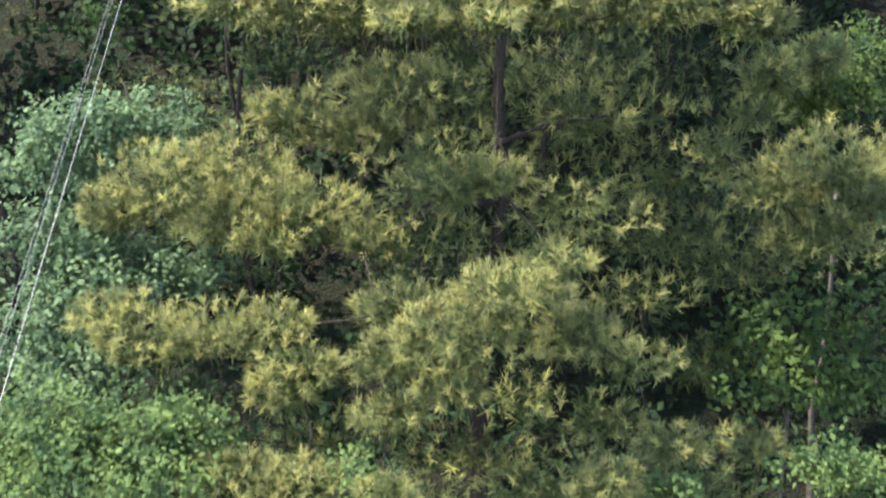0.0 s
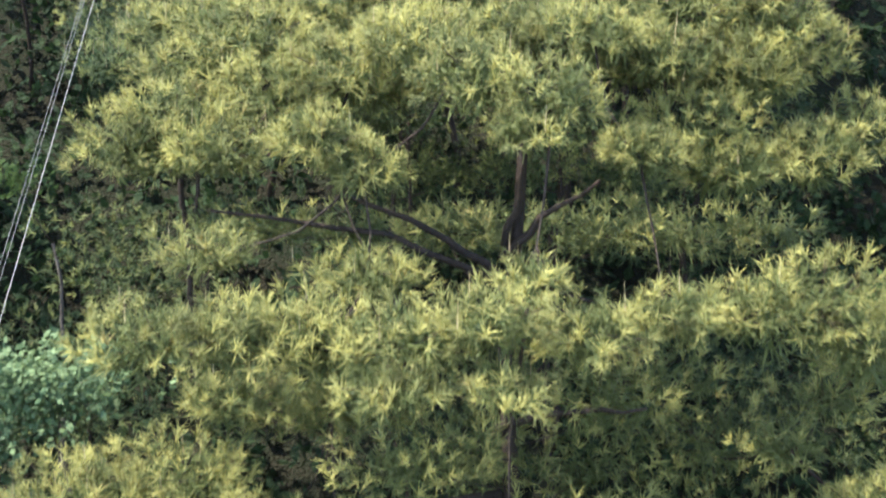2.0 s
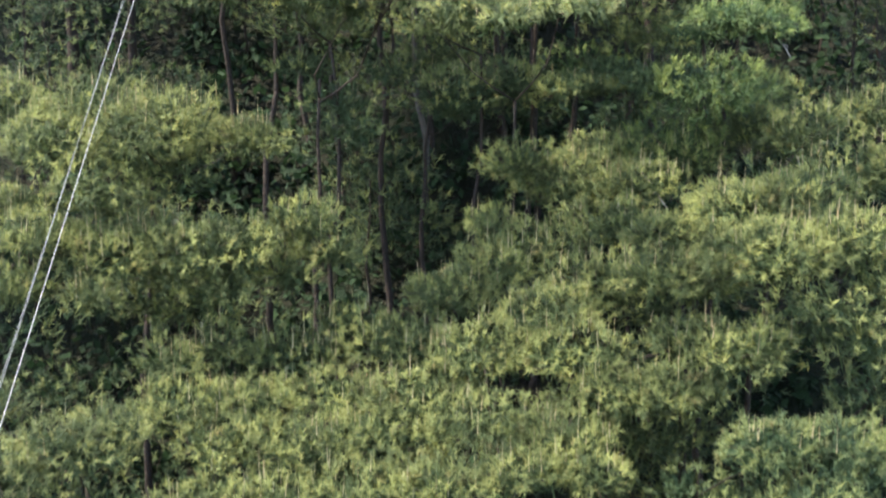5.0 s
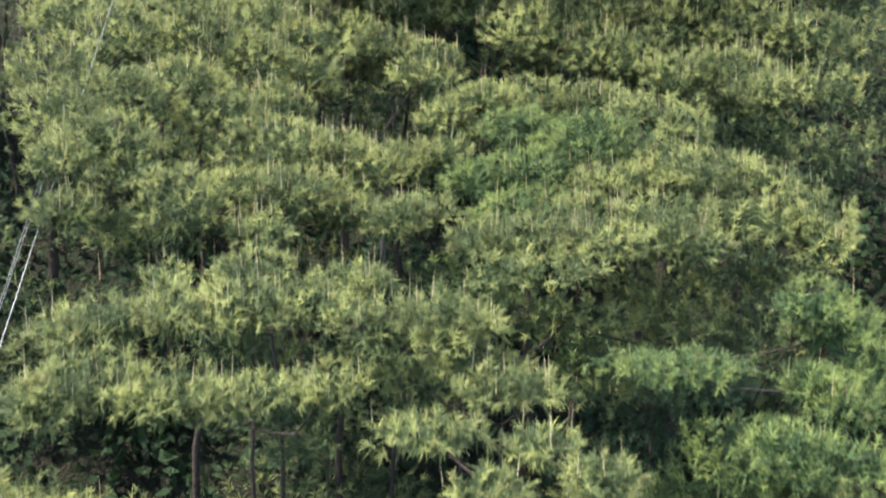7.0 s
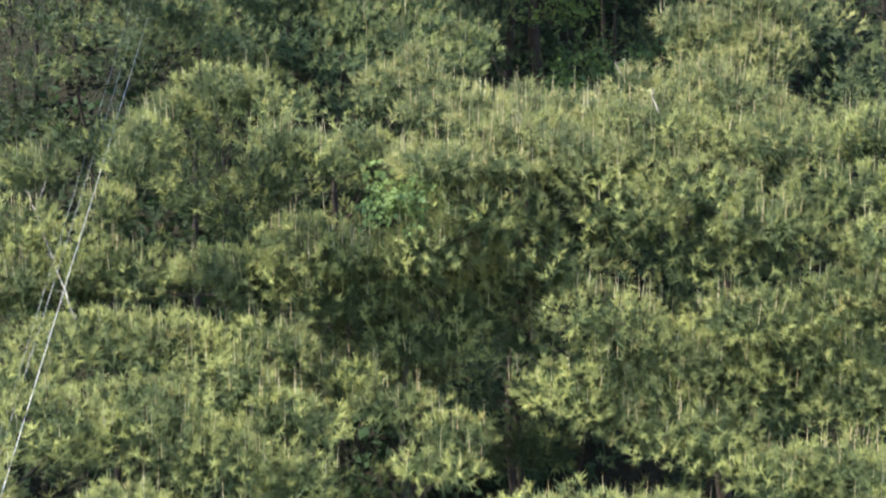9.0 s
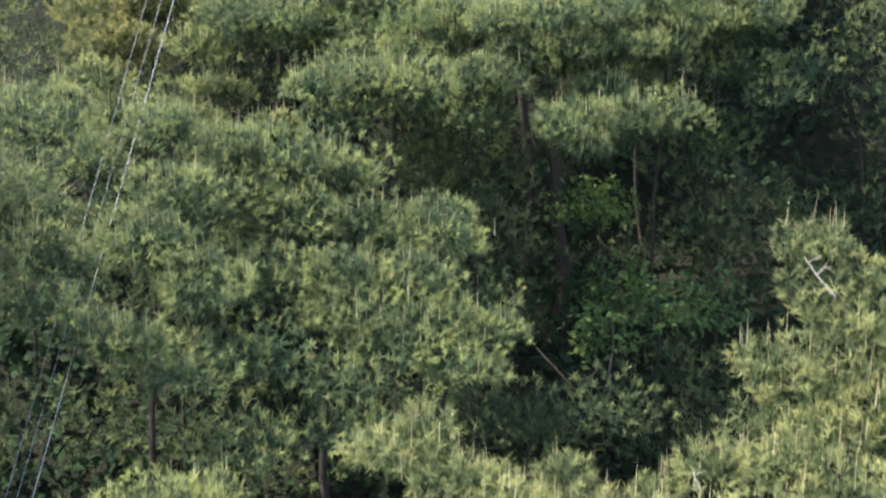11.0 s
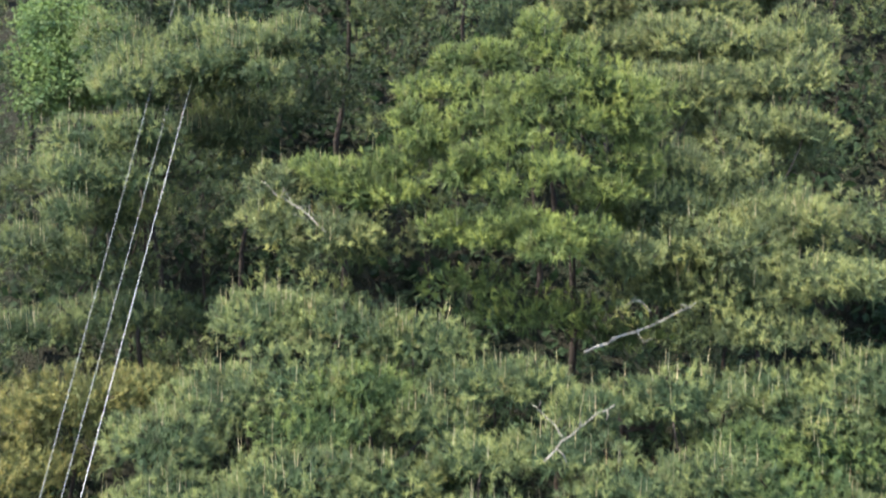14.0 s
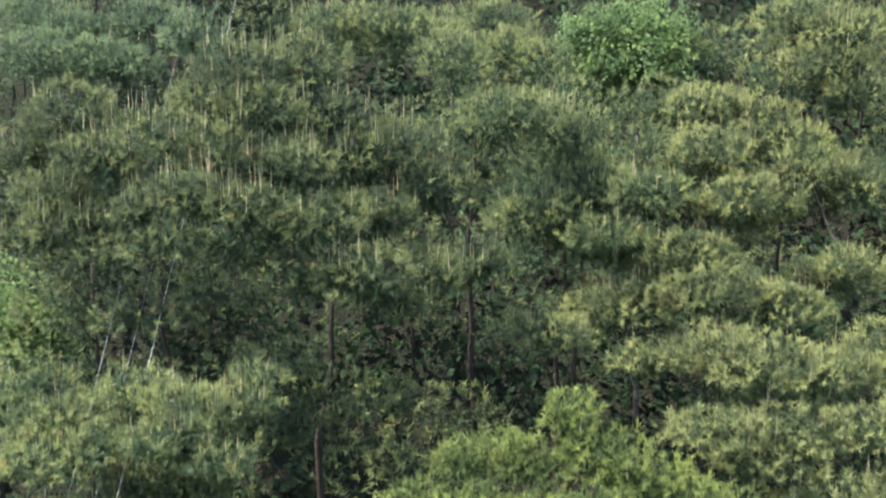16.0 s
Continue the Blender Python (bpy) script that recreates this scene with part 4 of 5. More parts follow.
dead_limb(t, 0.020, (0.67, 29.37, 12.16), (0.93, 29.49, 12.24), (1.35, 29.67, 12.37), (1.54, 29.78, 12.45))
dead_limb(t, 0.010, (1.19, 29.70, 12.39), (1.11, 29.80, 12.47), (0.98, 29.74, 12.42))
dead_limb(t, 0.007, (1.07, 29.51, 12.32), (1.08, 29.43, 12.26), (1.10, 29.37, 12.22))
t = tree("pine", -0.80, 30.20, 11.90)
spray(t, -1.09, 29.90, 12.24, 0.50, 0.20)
spray(t, -0.58, 29.80, 12.15, 0.40, 0.16)
spray(t, -1.72, 30.00, 12.28, 0.45, 0.21)
spray(t, -1.45, 29.40, 11.92, 0.43, 0.24)
spray(t, -0.41, 29.20, 11.70, 0.33, 0.15)
spray(t, -0.08, 29.40, 11.93, 0.38, 0.16)
spray(t, -1.94, 29.40, 11.81, 0.38, 0.20)
spray(t, -0.82, 28.80, 11.40, 0.41, 0.19)
spray(t, -0.08, 28.80, 11.55, 0.37, 0.15)
spray(t, -1.36, 28.60, 11.47, 0.45, 0.18)
spray(t, -0.80, 28.40, 11.04, 0.40, 0.14)
spray(t, -2.31, 29.00, 11.61, 0.42, 0.23)
spray(t, -0.08, 28.30, 11.29, 0.39, 0.14)
spray(t, -0.26, 28.20, 11.08, 0.35, 0.18)
spray(t, -2.15, 28.60, 11.28, 0.41, 0.22)
spray(t, -1.73, 28.30, 11.23, 0.35, 0.21)
spray(t, -0.95, 28.00, 10.84, 0.39, 0.17)
spray(t, -0.51, 28.00, 10.89, 0.38, 0.17)
spray(t, 0.35, 27.90, 11.22, 0.38, 0.17)
spray(t, 0.13, 27.60, 10.71, 0.33, 0.17)
spray(t, 0.13, 27.60, 10.37, 0.37, 0.17, thick=0.3)
spray(t, -1.07, 27.40, 10.37, 0.36, 0.13, thick=0.3)
spray(t, 0.34, 27.60, 10.63, 0.21, 0.13)
spray(t, -0.81, 27.20, 10.71, 0.36, 0.19)
spray(t, -0.41, 27.20, 10.67, 0.36, 0.19)
spray(t, -1.21, 27.20, 10.66, 0.32, 0.16)
dead_limb(t, 0.012, (0.32, 28.34, 11.67), (0.44, 28.47, 11.76), (0.63, 28.63, 11.87), (0.82, 28.73, 11.95))
within(t, 10.00, 11.60, 3)
t = tree("pine", 2.90, 31.00, 12.00, 0.6)
spray(t, 3.69, 30.20, 12.37, 0.31, 0.17)
spray(t, 3.47, 29.80, 12.08, 0.35, 0.20)
spray(t, 2.92, 29.60, 11.94, 0.44, 0.16)
spray(t, 2.98, 29.40, 11.66, 0.39, 0.16)
spray(t, 3.55, 29.50, 11.65, 0.24, 0.20)
spray(t, 2.05, 29.50, 11.84, 0.34, 0.16)
spray(t, 2.31, 29.30, 11.71, 0.38, 0.20)
spray(t, 3.49, 29.30, 10.73, 0.29, 0.16, thick=0.3)
spray(t, 2.77, 29.20, 10.74, 0.48, 0.20, thick=0.3)
spray(t, 3.18, 29.20, 11.38, 0.29, 0.16)
spray(t, 2.84, 29.00, 11.26, 0.42, 0.19)
spray(t, 3.12, 29.00, 10.48, 0.38, 0.15, thick=0.3)
spray(t, 2.37, 28.80, 11.19, 0.37, 0.15)
t = tree("green", -0.70, 30.60, 11.50)
spray(t, -0.96, 29.40, 11.87, 0.43, 0.20)
spray(t, -1.22, 29.00, 11.71, 0.37, 0.15)
spray(t, -1.43, 28.40, 11.17, 0.40, 0.14)
spray(t, -0.52, 28.20, 11.17, 0.35, 0.11)
within(t, 9.60, 11.20, 3)
t = tree("green", 2.20, 30.40, 11.60, 0.6)
spray(t, 2.54, 29.20, 11.48, 0.38, 0.19)
spray(t, 1.78, 29.00, 11.59, 0.28, 0.15)
spray(t, 1.92, 28.70, 11.34, 0.36, 0.19)
within(t, 9.70, 11.30, 3)
t = tree("gold_small", -3.70, 31.40, 11.90)
spray(t, -3.72, 30.60, 11.38, 0.48, 0.22)
spray(t, -3.23, 30.40, 11.56, 0.42, 0.21)
spray(t, -4.08, 30.20, 11.31, 0.36, 0.21)
spray(t, -2.74, 30.40, 11.67, 0.31, 0.13)
spray(t, -3.61, 30.00, 11.07, 0.31, 0.17)
spray(t, -3.86, 29.80, 11.00, 0.35, 0.21)
within(t, 10.00, 11.60, 3)
t = tree("pine_warm", -3.00, 29.90, 11.00)
spray(t, -2.61, 29.00, 10.98, 0.33, 0.15)
spray(t, -2.43, 28.80, 10.58, 0.32, 0.11)
spray(t, -3.61, 28.80, 10.62, 0.32, 0.23)
spray(t, -2.77, 28.60, 10.29, 0.41, 0.11)
spray(t, -3.43, 28.60, 10.28, 0.27, 0.19)
spray(t, -3.60, 28.40, 10.14, 0.27, 0.15)
spray(t, -1.78, 28.20, 10.25, 0.26, 0.14)
within(t, 9.10, 10.70, 3)
t = tree("pale_green", 2.20, 31.90, 13.00, 0.6)
spray(t, 2.48, 30.80, 12.94, 0.48, 0.22)
spray(t, 3.30, 31.20, 12.95, 0.44, 0.22, thick=0.3)
spray(t, 1.86, 30.60, 12.82, 0.47, 0.21)
spray(t, 1.52, 30.40, 12.50, 0.42, 0.21)
spray(t, 2.01, 30.20, 12.46, 0.46, 0.21)
spray(t, 2.56, 30.10, 12.57, 0.46, 0.17)
spray(t, 2.12, 29.90, 12.21, 0.45, 0.12)
spray(t, 2.84, 29.80, 12.62, 0.25, 0.12)
within(t, 11.10, 12.70, 3)
t = tree("pine_bright", 0.75, 31.40, 14.50, 1.3)
spray(t, 0.41, 31.00, 14.50, 0.18, 0.15)
spray(t, 0.57, 30.90, 14.31, 0.24, 0.13)
spray(t, 0.80, 30.80, 14.15, 0.28, 0.13)
spray(t, 1.08, 30.80, 13.99, 0.28, 0.13)
spray(t, 0.72, 30.60, 12.22, 0.33, 0.18, thick=0.3)
spray(t, 0.16, 30.80, 14.24, 0.24, 0.13)
spray(t, 1.07, 30.60, 12.03, 0.33, 0.12, thick=0.3)
spray(t, 1.13, 30.60, 13.74, 0.27, 0.16)
spray(t, -0.00, 30.90, 14.31, 0.20, 0.10)
spray(t, 0.49, 30.50, 14.04, 0.23, 0.12)
spray(t, 1.12, 30.50, 13.40, 0.27, 0.16)
spray(t, 0.64, 30.40, 13.78, 0.23, 0.12)
spray(t, 0.18, 30.50, 14.00, 0.23, 0.12)
spray(t, 0.28, 30.40, 12.25, 0.47, 0.17, thick=0.3)
spray(t, -0.28, 30.90, 14.23, 0.22, 0.13)
spray(t, 0.89, 30.20, 13.24, 0.30, 0.12)
spray(t, 0.25, 30.30, 13.84, 0.22, 0.12)
spray(t, -0.11, 30.50, 12.47, 0.38, 0.15, thick=0.3)
spray(t, -0.21, 30.60, 14.03, 0.23, 0.13)
spray(t, -0.53, 30.80, 14.00, 0.20, 0.11)
spray(t, -0.14, 30.30, 13.80, 0.22, 0.12)
spray(t, 0.16, 30.10, 13.65, 0.22, 0.09)
spray(t, 0.51, 29.90, 13.46, 0.22, 0.09)
spray(t, -0.60, 30.50, 13.80, 0.21, 0.13)
spray(t, 0.11, 29.90, 13.31, 0.22, 0.09)
spray(t, -0.25, 30.10, 13.38, 0.22, 0.09)
spray(t, -0.11, 30.00, 13.52, 0.22, 0.09)
spray(t, -0.48, 30.30, 13.65, 0.26, 0.09)
spray(t, 0.68, 29.70, 12.99, 0.25, 0.12)
spray(t, 0.14, 29.80, 13.08, 0.21, 0.09)
spray(t, -0.29, 30.00, 12.98, 0.22, 0.12)
spray(t, 0.35, 29.70, 13.03, 0.21, 0.12)
spray(t, -0.00, 29.80, 12.93, 0.21, 0.09)
spray(t, -0.75, 30.40, 13.43, 0.27, 0.12)
spray(t, -0.67, 30.20, 13.24, 0.22, 0.09)
spray(t, 0.41, 29.50, 12.91, 0.24, 0.11)
spray(t, -0.94, 30.30, 13.22, 0.26, 0.11)
spray(t, -1.14, 30.40, 13.35, 0.31, 0.12)
spray(t, -1.40, 30.60, 13.39, 0.23, 0.10)
within(t, 12.60, 14.20, 3)
t = tree("pale_green", 1.90, 33.90, 13.60)
spray(t, 1.82, 33.40, 14.88, 0.40, 0.20)
spray(t, 2.35, 33.50, 14.77, 0.40, 0.21)
spray(t, 1.21, 33.80, 14.82, 0.36, 0.17)
spray(t, 0.98, 33.60, 14.72, 0.41, 0.21)
spray(t, 1.69, 32.90, 14.51, 0.38, 0.20)
spray(t, 1.16, 33.00, 14.41, 0.29, 0.12)
spray(t, 2.02, 32.60, 14.44, 0.42, 0.19)
spray(t, 0.43, 33.20, 14.60, 0.39, 0.16)
spray(t, 2.13, 32.20, 14.06, 0.41, 0.15)
spray(t, 1.62, 32.20, 14.06, 0.36, 0.15)
spray(t, 1.92, 32.10, 13.88, 0.40, 0.15)
spray(t, 2.13, 31.40, 13.37, 0.34, 0.21)
spray(t, 1.49, 31.20, 13.42, 0.33, 0.17)
spray(t, 1.70, 31.00, 13.29, 0.32, 0.20)
spray(t, 1.79, 30.80, 13.00, 0.36, 0.16)
spray(t, 1.36, 30.70, 13.11, 0.36, 0.16)
spray(t, 2.26, 30.60, 12.97, 0.35, 0.16)
spray(t, 1.49, 30.30, 12.81, 0.34, 0.19)
spray(t, 1.89, 30.20, 12.80, 0.34, 0.18)
spray(t, 1.08, 29.90, 12.78, 0.25, 0.15)
within(t, 11.70, 13.30, 3)
t = tree("pale_green", 3.00, 33.60, 13.90)
spray(t, 2.97, 33.90, 14.96, 0.36, 0.17)
spray(t, 3.03, 32.80, 14.47, 0.38, 0.23)
spray(t, 2.49, 32.60, 14.39, 0.42, 0.19)
spray(t, 3.00, 32.20, 14.15, 0.23, 0.18)
spray(t, 2.70, 32.10, 14.07, 0.36, 0.15)
spray(t, 2.85, 31.80, 13.65, 0.31, 0.18)
spray(t, 2.40, 31.80, 13.66, 0.39, 0.14)
spray(t, 2.33, 31.00, 13.12, 0.45, 0.20, thick=0.3)
spray(t, 2.58, 30.60, 12.97, 0.20, 0.13)
within(t, 12.00, 13.60, 3)
t = tree("pale_green", 2.20, 35.60, 15.20)
spray(t, 1.89, 34.80, 15.67, 0.39, 0.23)
spray(t, 2.36, 34.60, 15.50, 0.44, 0.22)
spray(t, 3.05, 34.90, 15.67, 0.45, 0.18)
spray(t, 3.53, 35.00, 15.73, 0.45, 0.18)
spray(t, 1.68, 33.80, 15.13, 0.41, 0.21)
within(t, 13.30, 14.90, 3)
t = tree("pale_green", -1.30, 31.50, 13.30)
spray(t, -1.67, 30.50, 13.25, 0.23, 0.19)
spray(t, -1.78, 30.40, 13.03, 0.19, 0.16)
spray(t, -1.53, 30.30, 12.98, 0.30, 0.15)
spray(t, -1.16, 30.10, 12.92, 0.33, 0.15)
dead_limb(t, 0.012, (-1.24, 29.96, 12.95), (-1.38, 30.09, 13.05), (-1.53, 30.23, 13.14), (-1.65, 30.30, 13.19), (-1.79, 30.44, 13.29))
dead_limb(t, 0.008, (-1.52, 30.23, 13.14), (-1.64, 30.41, 13.27))
dead_limb(t, 0.006, (-1.38, 30.10, 13.05), (-1.39, 30.21, 13.13))
dead_limb(t, 0.006, (-1.38, 30.09, 13.04), (-1.49, 30.09, 13.05))
within(t, 11.40, 13.00, 3)
t = tree("blue", 0.75, 35.80, 16.00)
spray(t, 0.77, 34.90, 15.85, 0.45, 0.23)
spray(t, 1.19, 34.60, 15.56, 0.44, 0.22)
spray(t, 0.78, 34.40, 15.34, 0.43, 0.22)
spray(t, 0.40, 34.40, 15.51, 0.38, 0.22)
spray(t, 1.11, 34.30, 15.18, 0.32, 0.18)
within(t, 14.10, 15.70, 3)
t = tree("pine_dark", -1.50, 34.60, 16.40)
spray(t, -1.48, 33.40, 16.75, 0.31, 0.22)
spray(t, -1.41, 33.40, 14.02, 0.51, 0.21, thick=0.3)
spray(t, -1.70, 33.20, 13.79, 0.45, 0.20, thick=0.3)
spray(t, -1.24, 33.20, 16.31, 0.35, 0.18)
spray(t, -1.90, 33.20, 16.71, 0.39, 0.21)
spray(t, -0.77, 33.30, 16.08, 0.35, 0.18)
spray(t, -1.76, 33.00, 14.42, 0.44, 0.20, thick=0.3)
spray(t, -1.10, 33.00, 16.01, 0.34, 0.17)
spray(t, -1.73, 32.90, 16.36, 0.38, 0.21)
spray(t, -2.17, 33.00, 16.49, 0.34, 0.21)
spray(t, -0.41, 33.20, 15.77, 0.30, 0.18)
spray(t, -0.92, 32.70, 15.64, 0.33, 0.17)
spray(t, -1.57, 32.60, 15.99, 0.37, 0.20)
spray(t, -2.49, 32.80, 16.20, 0.33, 0.20)
spray(t, -2.07, 32.60, 16.08, 0.33, 0.20)
spray(t, -0.11, 33.00, 15.21, 0.26, 0.14)
spray(t, -1.40, 32.40, 15.14, 0.32, 0.17, thick=0.3)
spray(t, -0.50, 32.60, 15.18, 0.33, 0.17)
spray(t, -1.30, 32.30, 15.60, 0.36, 0.16)
spray(t, -1.74, 32.30, 15.69, 0.36, 0.16)
spray(t, -0.74, 32.40, 15.00, 0.32, 0.13, thick=0.3)
spray(t, -1.87, 32.30, 15.40, 0.36, 0.16, thick=0.3)
spray(t, -2.23, 32.30, 15.81, 0.36, 0.16)
spray(t, -0.97, 32.20, 15.24, 0.36, 0.16)
spray(t, -2.38, 32.20, 15.46, 0.32, 0.13, thick=0.3)
within(t, 14.50, 16.10, 3)
t = tree("pine_dark", -3.60, 34.60, 15.60)
spray(t, -3.73, 33.60, 16.09, 0.32, 0.22)
spray(t, -3.47, 33.60, 14.78, 0.41, 0.22, thick=0.3)
spray(t, -3.39, 33.60, 16.37, 0.41, 0.22)
spray(t, -3.63, 33.20, 15.40, 0.26, 0.14)
spray(t, -3.48, 33.20, 15.75, 0.39, 0.18)
spray(t, -3.07, 33.20, 16.02, 0.35, 0.21)
spray(t, -3.26, 33.00, 15.50, 0.34, 0.18)
spray(t, -2.91, 32.80, 15.31, 0.34, 0.14, thick=0.3)
spray(t, -2.75, 32.80, 14.82, 0.34, 0.17, thick=0.3)
spray(t, -2.56, 32.30, 15.69, 0.24, 0.13)
within(t, 13.70, 15.30, 3)
t = tree("pine", -2.40, 33.40, 14.30)
spray(t, -3.39, 32.30, 14.42, 0.32, 0.20)
spray(t, -3.10, 32.00, 14.24, 0.35, 0.16)
spray(t, -2.52, 31.80, 14.48, 0.31, 0.13)
spray(t, -1.70, 31.80, 14.56, 0.19, 0.09)
spray(t, -2.64, 31.60, 14.18, 0.34, 0.15)
spray(t, -2.09, 31.60, 14.45, 0.34, 0.12)
spray(t, -1.75, 31.60, 14.41, 0.26, 0.09)
spray(t, -3.11, 31.60, 14.03, 0.34, 0.15)
spray(t, -2.19, 31.30, 14.26, 0.29, 0.15)
spray(t, -1.84, 31.20, 14.13, 0.22, 0.09)
within(t, 12.40, 14.00, 3)
t = tree("pine", -3.30, 32.60, 13.50)
spray(t, -3.19, 32.00, 14.14, 0.40, 0.18)
spray(t, -2.99, 31.50, 13.63, 0.38, 0.14)
spray(t, -2.46, 31.80, 14.21, 0.31, 0.18)
spray(t, -3.44, 31.40, 13.56, 0.38, 0.17)
spray(t, -3.05, 31.20, 13.25, 0.33, 0.17, thick=0.3)
spray(t, -3.45, 31.00, 13.30, 0.29, 0.20)
spray(t, -1.98, 31.60, 14.36, 0.34, 0.10)
spray(t, -3.44, 30.80, 13.01, 0.20, 0.13)
within(t, 11.60, 13.20, 3)
t = tree("leaf_bright", -4.20, 35.00, 14.30)
spray(t, -4.50, 34.40, 14.64, 0.49, 0.27)
spray(t, -4.12, 34.20, 14.38, 0.27, 0.22)
spray(t, -4.45, 34.20, 14.22, 0.49, 0.26)
spray(t, -4.18, 34.00, 13.96, 0.32, 0.17)
spray(t, -4.57, 34.00, 13.80, 0.32, 0.17)
t = tree("pine", -0.10, 37.60, 17.00)
spray(t, 0.12, 37.00, 17.29, 0.41, 0.19)
spray(t, -0.88, 36.50, 17.16, 0.51, 0.23)
spray(t, 0.25, 36.00, 16.90, 0.33, 0.27)
spray(t, -1.41, 36.50, 17.22, 0.46, 0.19)
spray(t, -0.31, 35.60, 16.79, 0.32, 0.26)
spray(t, -0.16, 34.80, 16.21, 0.30, 0.16, thick=0.3)
within(t, 15.10, 16.70, 3)
t = tree("pine", 1.00, 36.60, 16.30)
spray(t, 0.58, 35.80, 16.73, 0.32, 0.22)
spray(t, 1.24, 35.40, 16.29, 0.42, 0.21, thick=0.3)
spray(t, 1.76, 35.60, 16.39, 0.43, 0.22, thick=0.3)
spray(t, 0.74, 35.20, 16.51, 0.36, 0.17, thick=0.3)
spray(t, 2.52, 36.40, 16.89, 0.51, 0.28, thick=0.3)
spray(t, 1.48, 34.80, 15.99, 0.45, 0.20, thick=0.3)
spray(t, 2.89, 35.80, 16.60, 0.43, 0.22, thick=0.3)
spray(t, 0.97, 34.40, 15.67, 0.44, 0.20)
spray(t, 0.67, 34.40, 16.17, 0.39, 0.24)
spray(t, 0.46, 34.20, 15.44, 0.43, 0.20)
spray(t, 0.17, 34.20, 16.32, 0.43, 0.23)
spray(t, 1.36, 34.00, 15.65, 0.38, 0.19)
spray(t, 1.00, 33.80, 15.29, 0.37, 0.15)
within(t, 14.40, 16.00, 3)
t = tree("leaf_bright", 1.70, 37.40, 16.50)
spray(t, 1.66, 36.80, 16.50, 0.47, 0.19, thick=0.3)
spray(t, 1.96, 36.50, 16.96, 0.23, 0.19)
spray(t, 1.60, 36.40, 17.13, 0.40, 0.18)
spray(t, 1.19, 36.40, 17.07, 0.34, 0.18)
spray(t, 1.47, 36.30, 16.78, 0.51, 0.18)
t = tree("pale_green", 3.00, 36.20, 16.20)
spray(t, 2.94, 35.20, 17.16, 0.41, 0.17)
spray(t, 3.27, 34.90, 17.04, 0.45, 0.16)
spray(t, 3.14, 34.80, 16.74, 0.45, 0.16)
spray(t, 2.42, 34.90, 16.29, 0.40, 0.16)
spray(t, 2.02, 35.00, 16.39, 0.41, 0.17)
spray(t, 3.29, 34.60, 16.48, 0.29, 0.12)
spray(t, 2.60, 34.60, 16.09, 0.39, 0.16)
spray(t, 2.78, 34.30, 15.81, 0.43, 0.20)
spray(t, 3.24, 34.20, 15.66, 0.29, 0.23)
spray(t, 1.91, 34.40, 15.96, 0.39, 0.20)
spray(t, 2.22, 34.00, 15.59, 0.42, 0.19)
spray(t, 2.90, 33.50, 15.07, 0.27, 0.15)
within(t, 14.30, 15.90, 3)
t = tree("blue", -3.60, 37.60, 16.60)
spray(t, -3.46, 36.60, 17.24, 0.46, 0.23)
spray(t, -4.11, 36.60, 17.14, 0.52, 0.23)
spray(t, -4.70, 36.80, 17.33, 0.52, 0.19)
spray(t, -3.68, 36.00, 16.83, 0.44, 0.22)
spray(t, -4.46, 36.00, 16.89, 0.55, 0.27)
spray(t, -2.80, 35.60, 17.08, 0.32, 0.22)
within(t, 14.70, 16.30, 3)
t = tree("pine_dark", -3.60, 33.20, 12.70)
spray(t, -3.00, 32.20, 13.20, 0.43, 0.18, thick=0.3)
spray(t, -3.82, 32.00, 13.20, 0.53, 0.15)
spray(t, -2.53, 32.40, 13.58, 0.44, 0.18)
spray(t, -4.49, 32.20, 13.08, 0.32, 0.18, thick=0.3)
spray(t, -3.46, 31.80, 12.90, 0.47, 0.17)
spray(t, -2.23, 32.60, 13.86, 0.44, 0.18, thick=0.3)
spray(t, -3.48, 31.60, 12.38, 0.47, 0.17, thick=0.3)
spray(t, -3.98, 31.40, 12.66, 0.46, 0.15)
spray(t, -3.12, 31.00, 12.14, 0.44, 0.14)
spray(t, -3.87, 30.80, 12.02, 0.34, 0.16)
within(t, 10.80, 12.40, 3)
t = tree("pine_dark", 2.90, 16.60, 1.60)
spray(t, 2.90, 15.90, 2.15, 0.37, 0.17, thick=0.3)
spray(t, 2.03, 15.60, 1.49, 0.36, 0.13, thick=0.3)
spray(t, 2.56, 15.20, 1.00, 0.43, 0.16, thick=0.3)
within(t, -0.30, 1.30, 3)
t = tree("pine_warm", 0.60, 23.60, 8.00)
spray(t, 0.56, 22.60, 8.28, 0.46, 0.19)
spray(t, 0.03, 22.40, 8.10, 0.41, 0.18)
spray(t, 0.98, 22.20, 8.10, 0.40, 0.18)
spray(t, 0.32, 22.00, 7.83, 0.39, 0.18)
spray(t, 0.74, 21.90, 7.53, 0.35, 0.18, thick=0.3)
spray(t, -0.15, 22.00, 7.57, 0.39, 0.18)
spray(t, 1.31, 21.90, 7.84, 0.39, 0.18)
dead_limb(t, 0.008, (1.24, 22.55, 8.76), (1.21, 22.68, 8.85))
within(t, 6.10, 7.70, 3)
t = tree("pine_warm", 2.20, 23.30, 8.10)
spray(t, 2.34, 22.40, 8.29, 0.45, 0.18)
spray(t, 1.47, 22.60, 8.38, 0.46, 0.15)
spray(t, 3.03, 22.40, 8.33, 0.40, 0.18)
spray(t, 1.74, 22.00, 8.01, 0.39, 0.18)
spray(t, 2.72, 22.00, 7.97, 0.39, 0.18)
spray(t, 2.05, 21.90, 7.45, 0.43, 0.14, thick=0.3)
spray(t, 1.64, 22.00, 7.57, 0.48, 0.18, thick=0.3)
spray(t, 2.15, 21.80, 7.80, 0.39, 0.17)
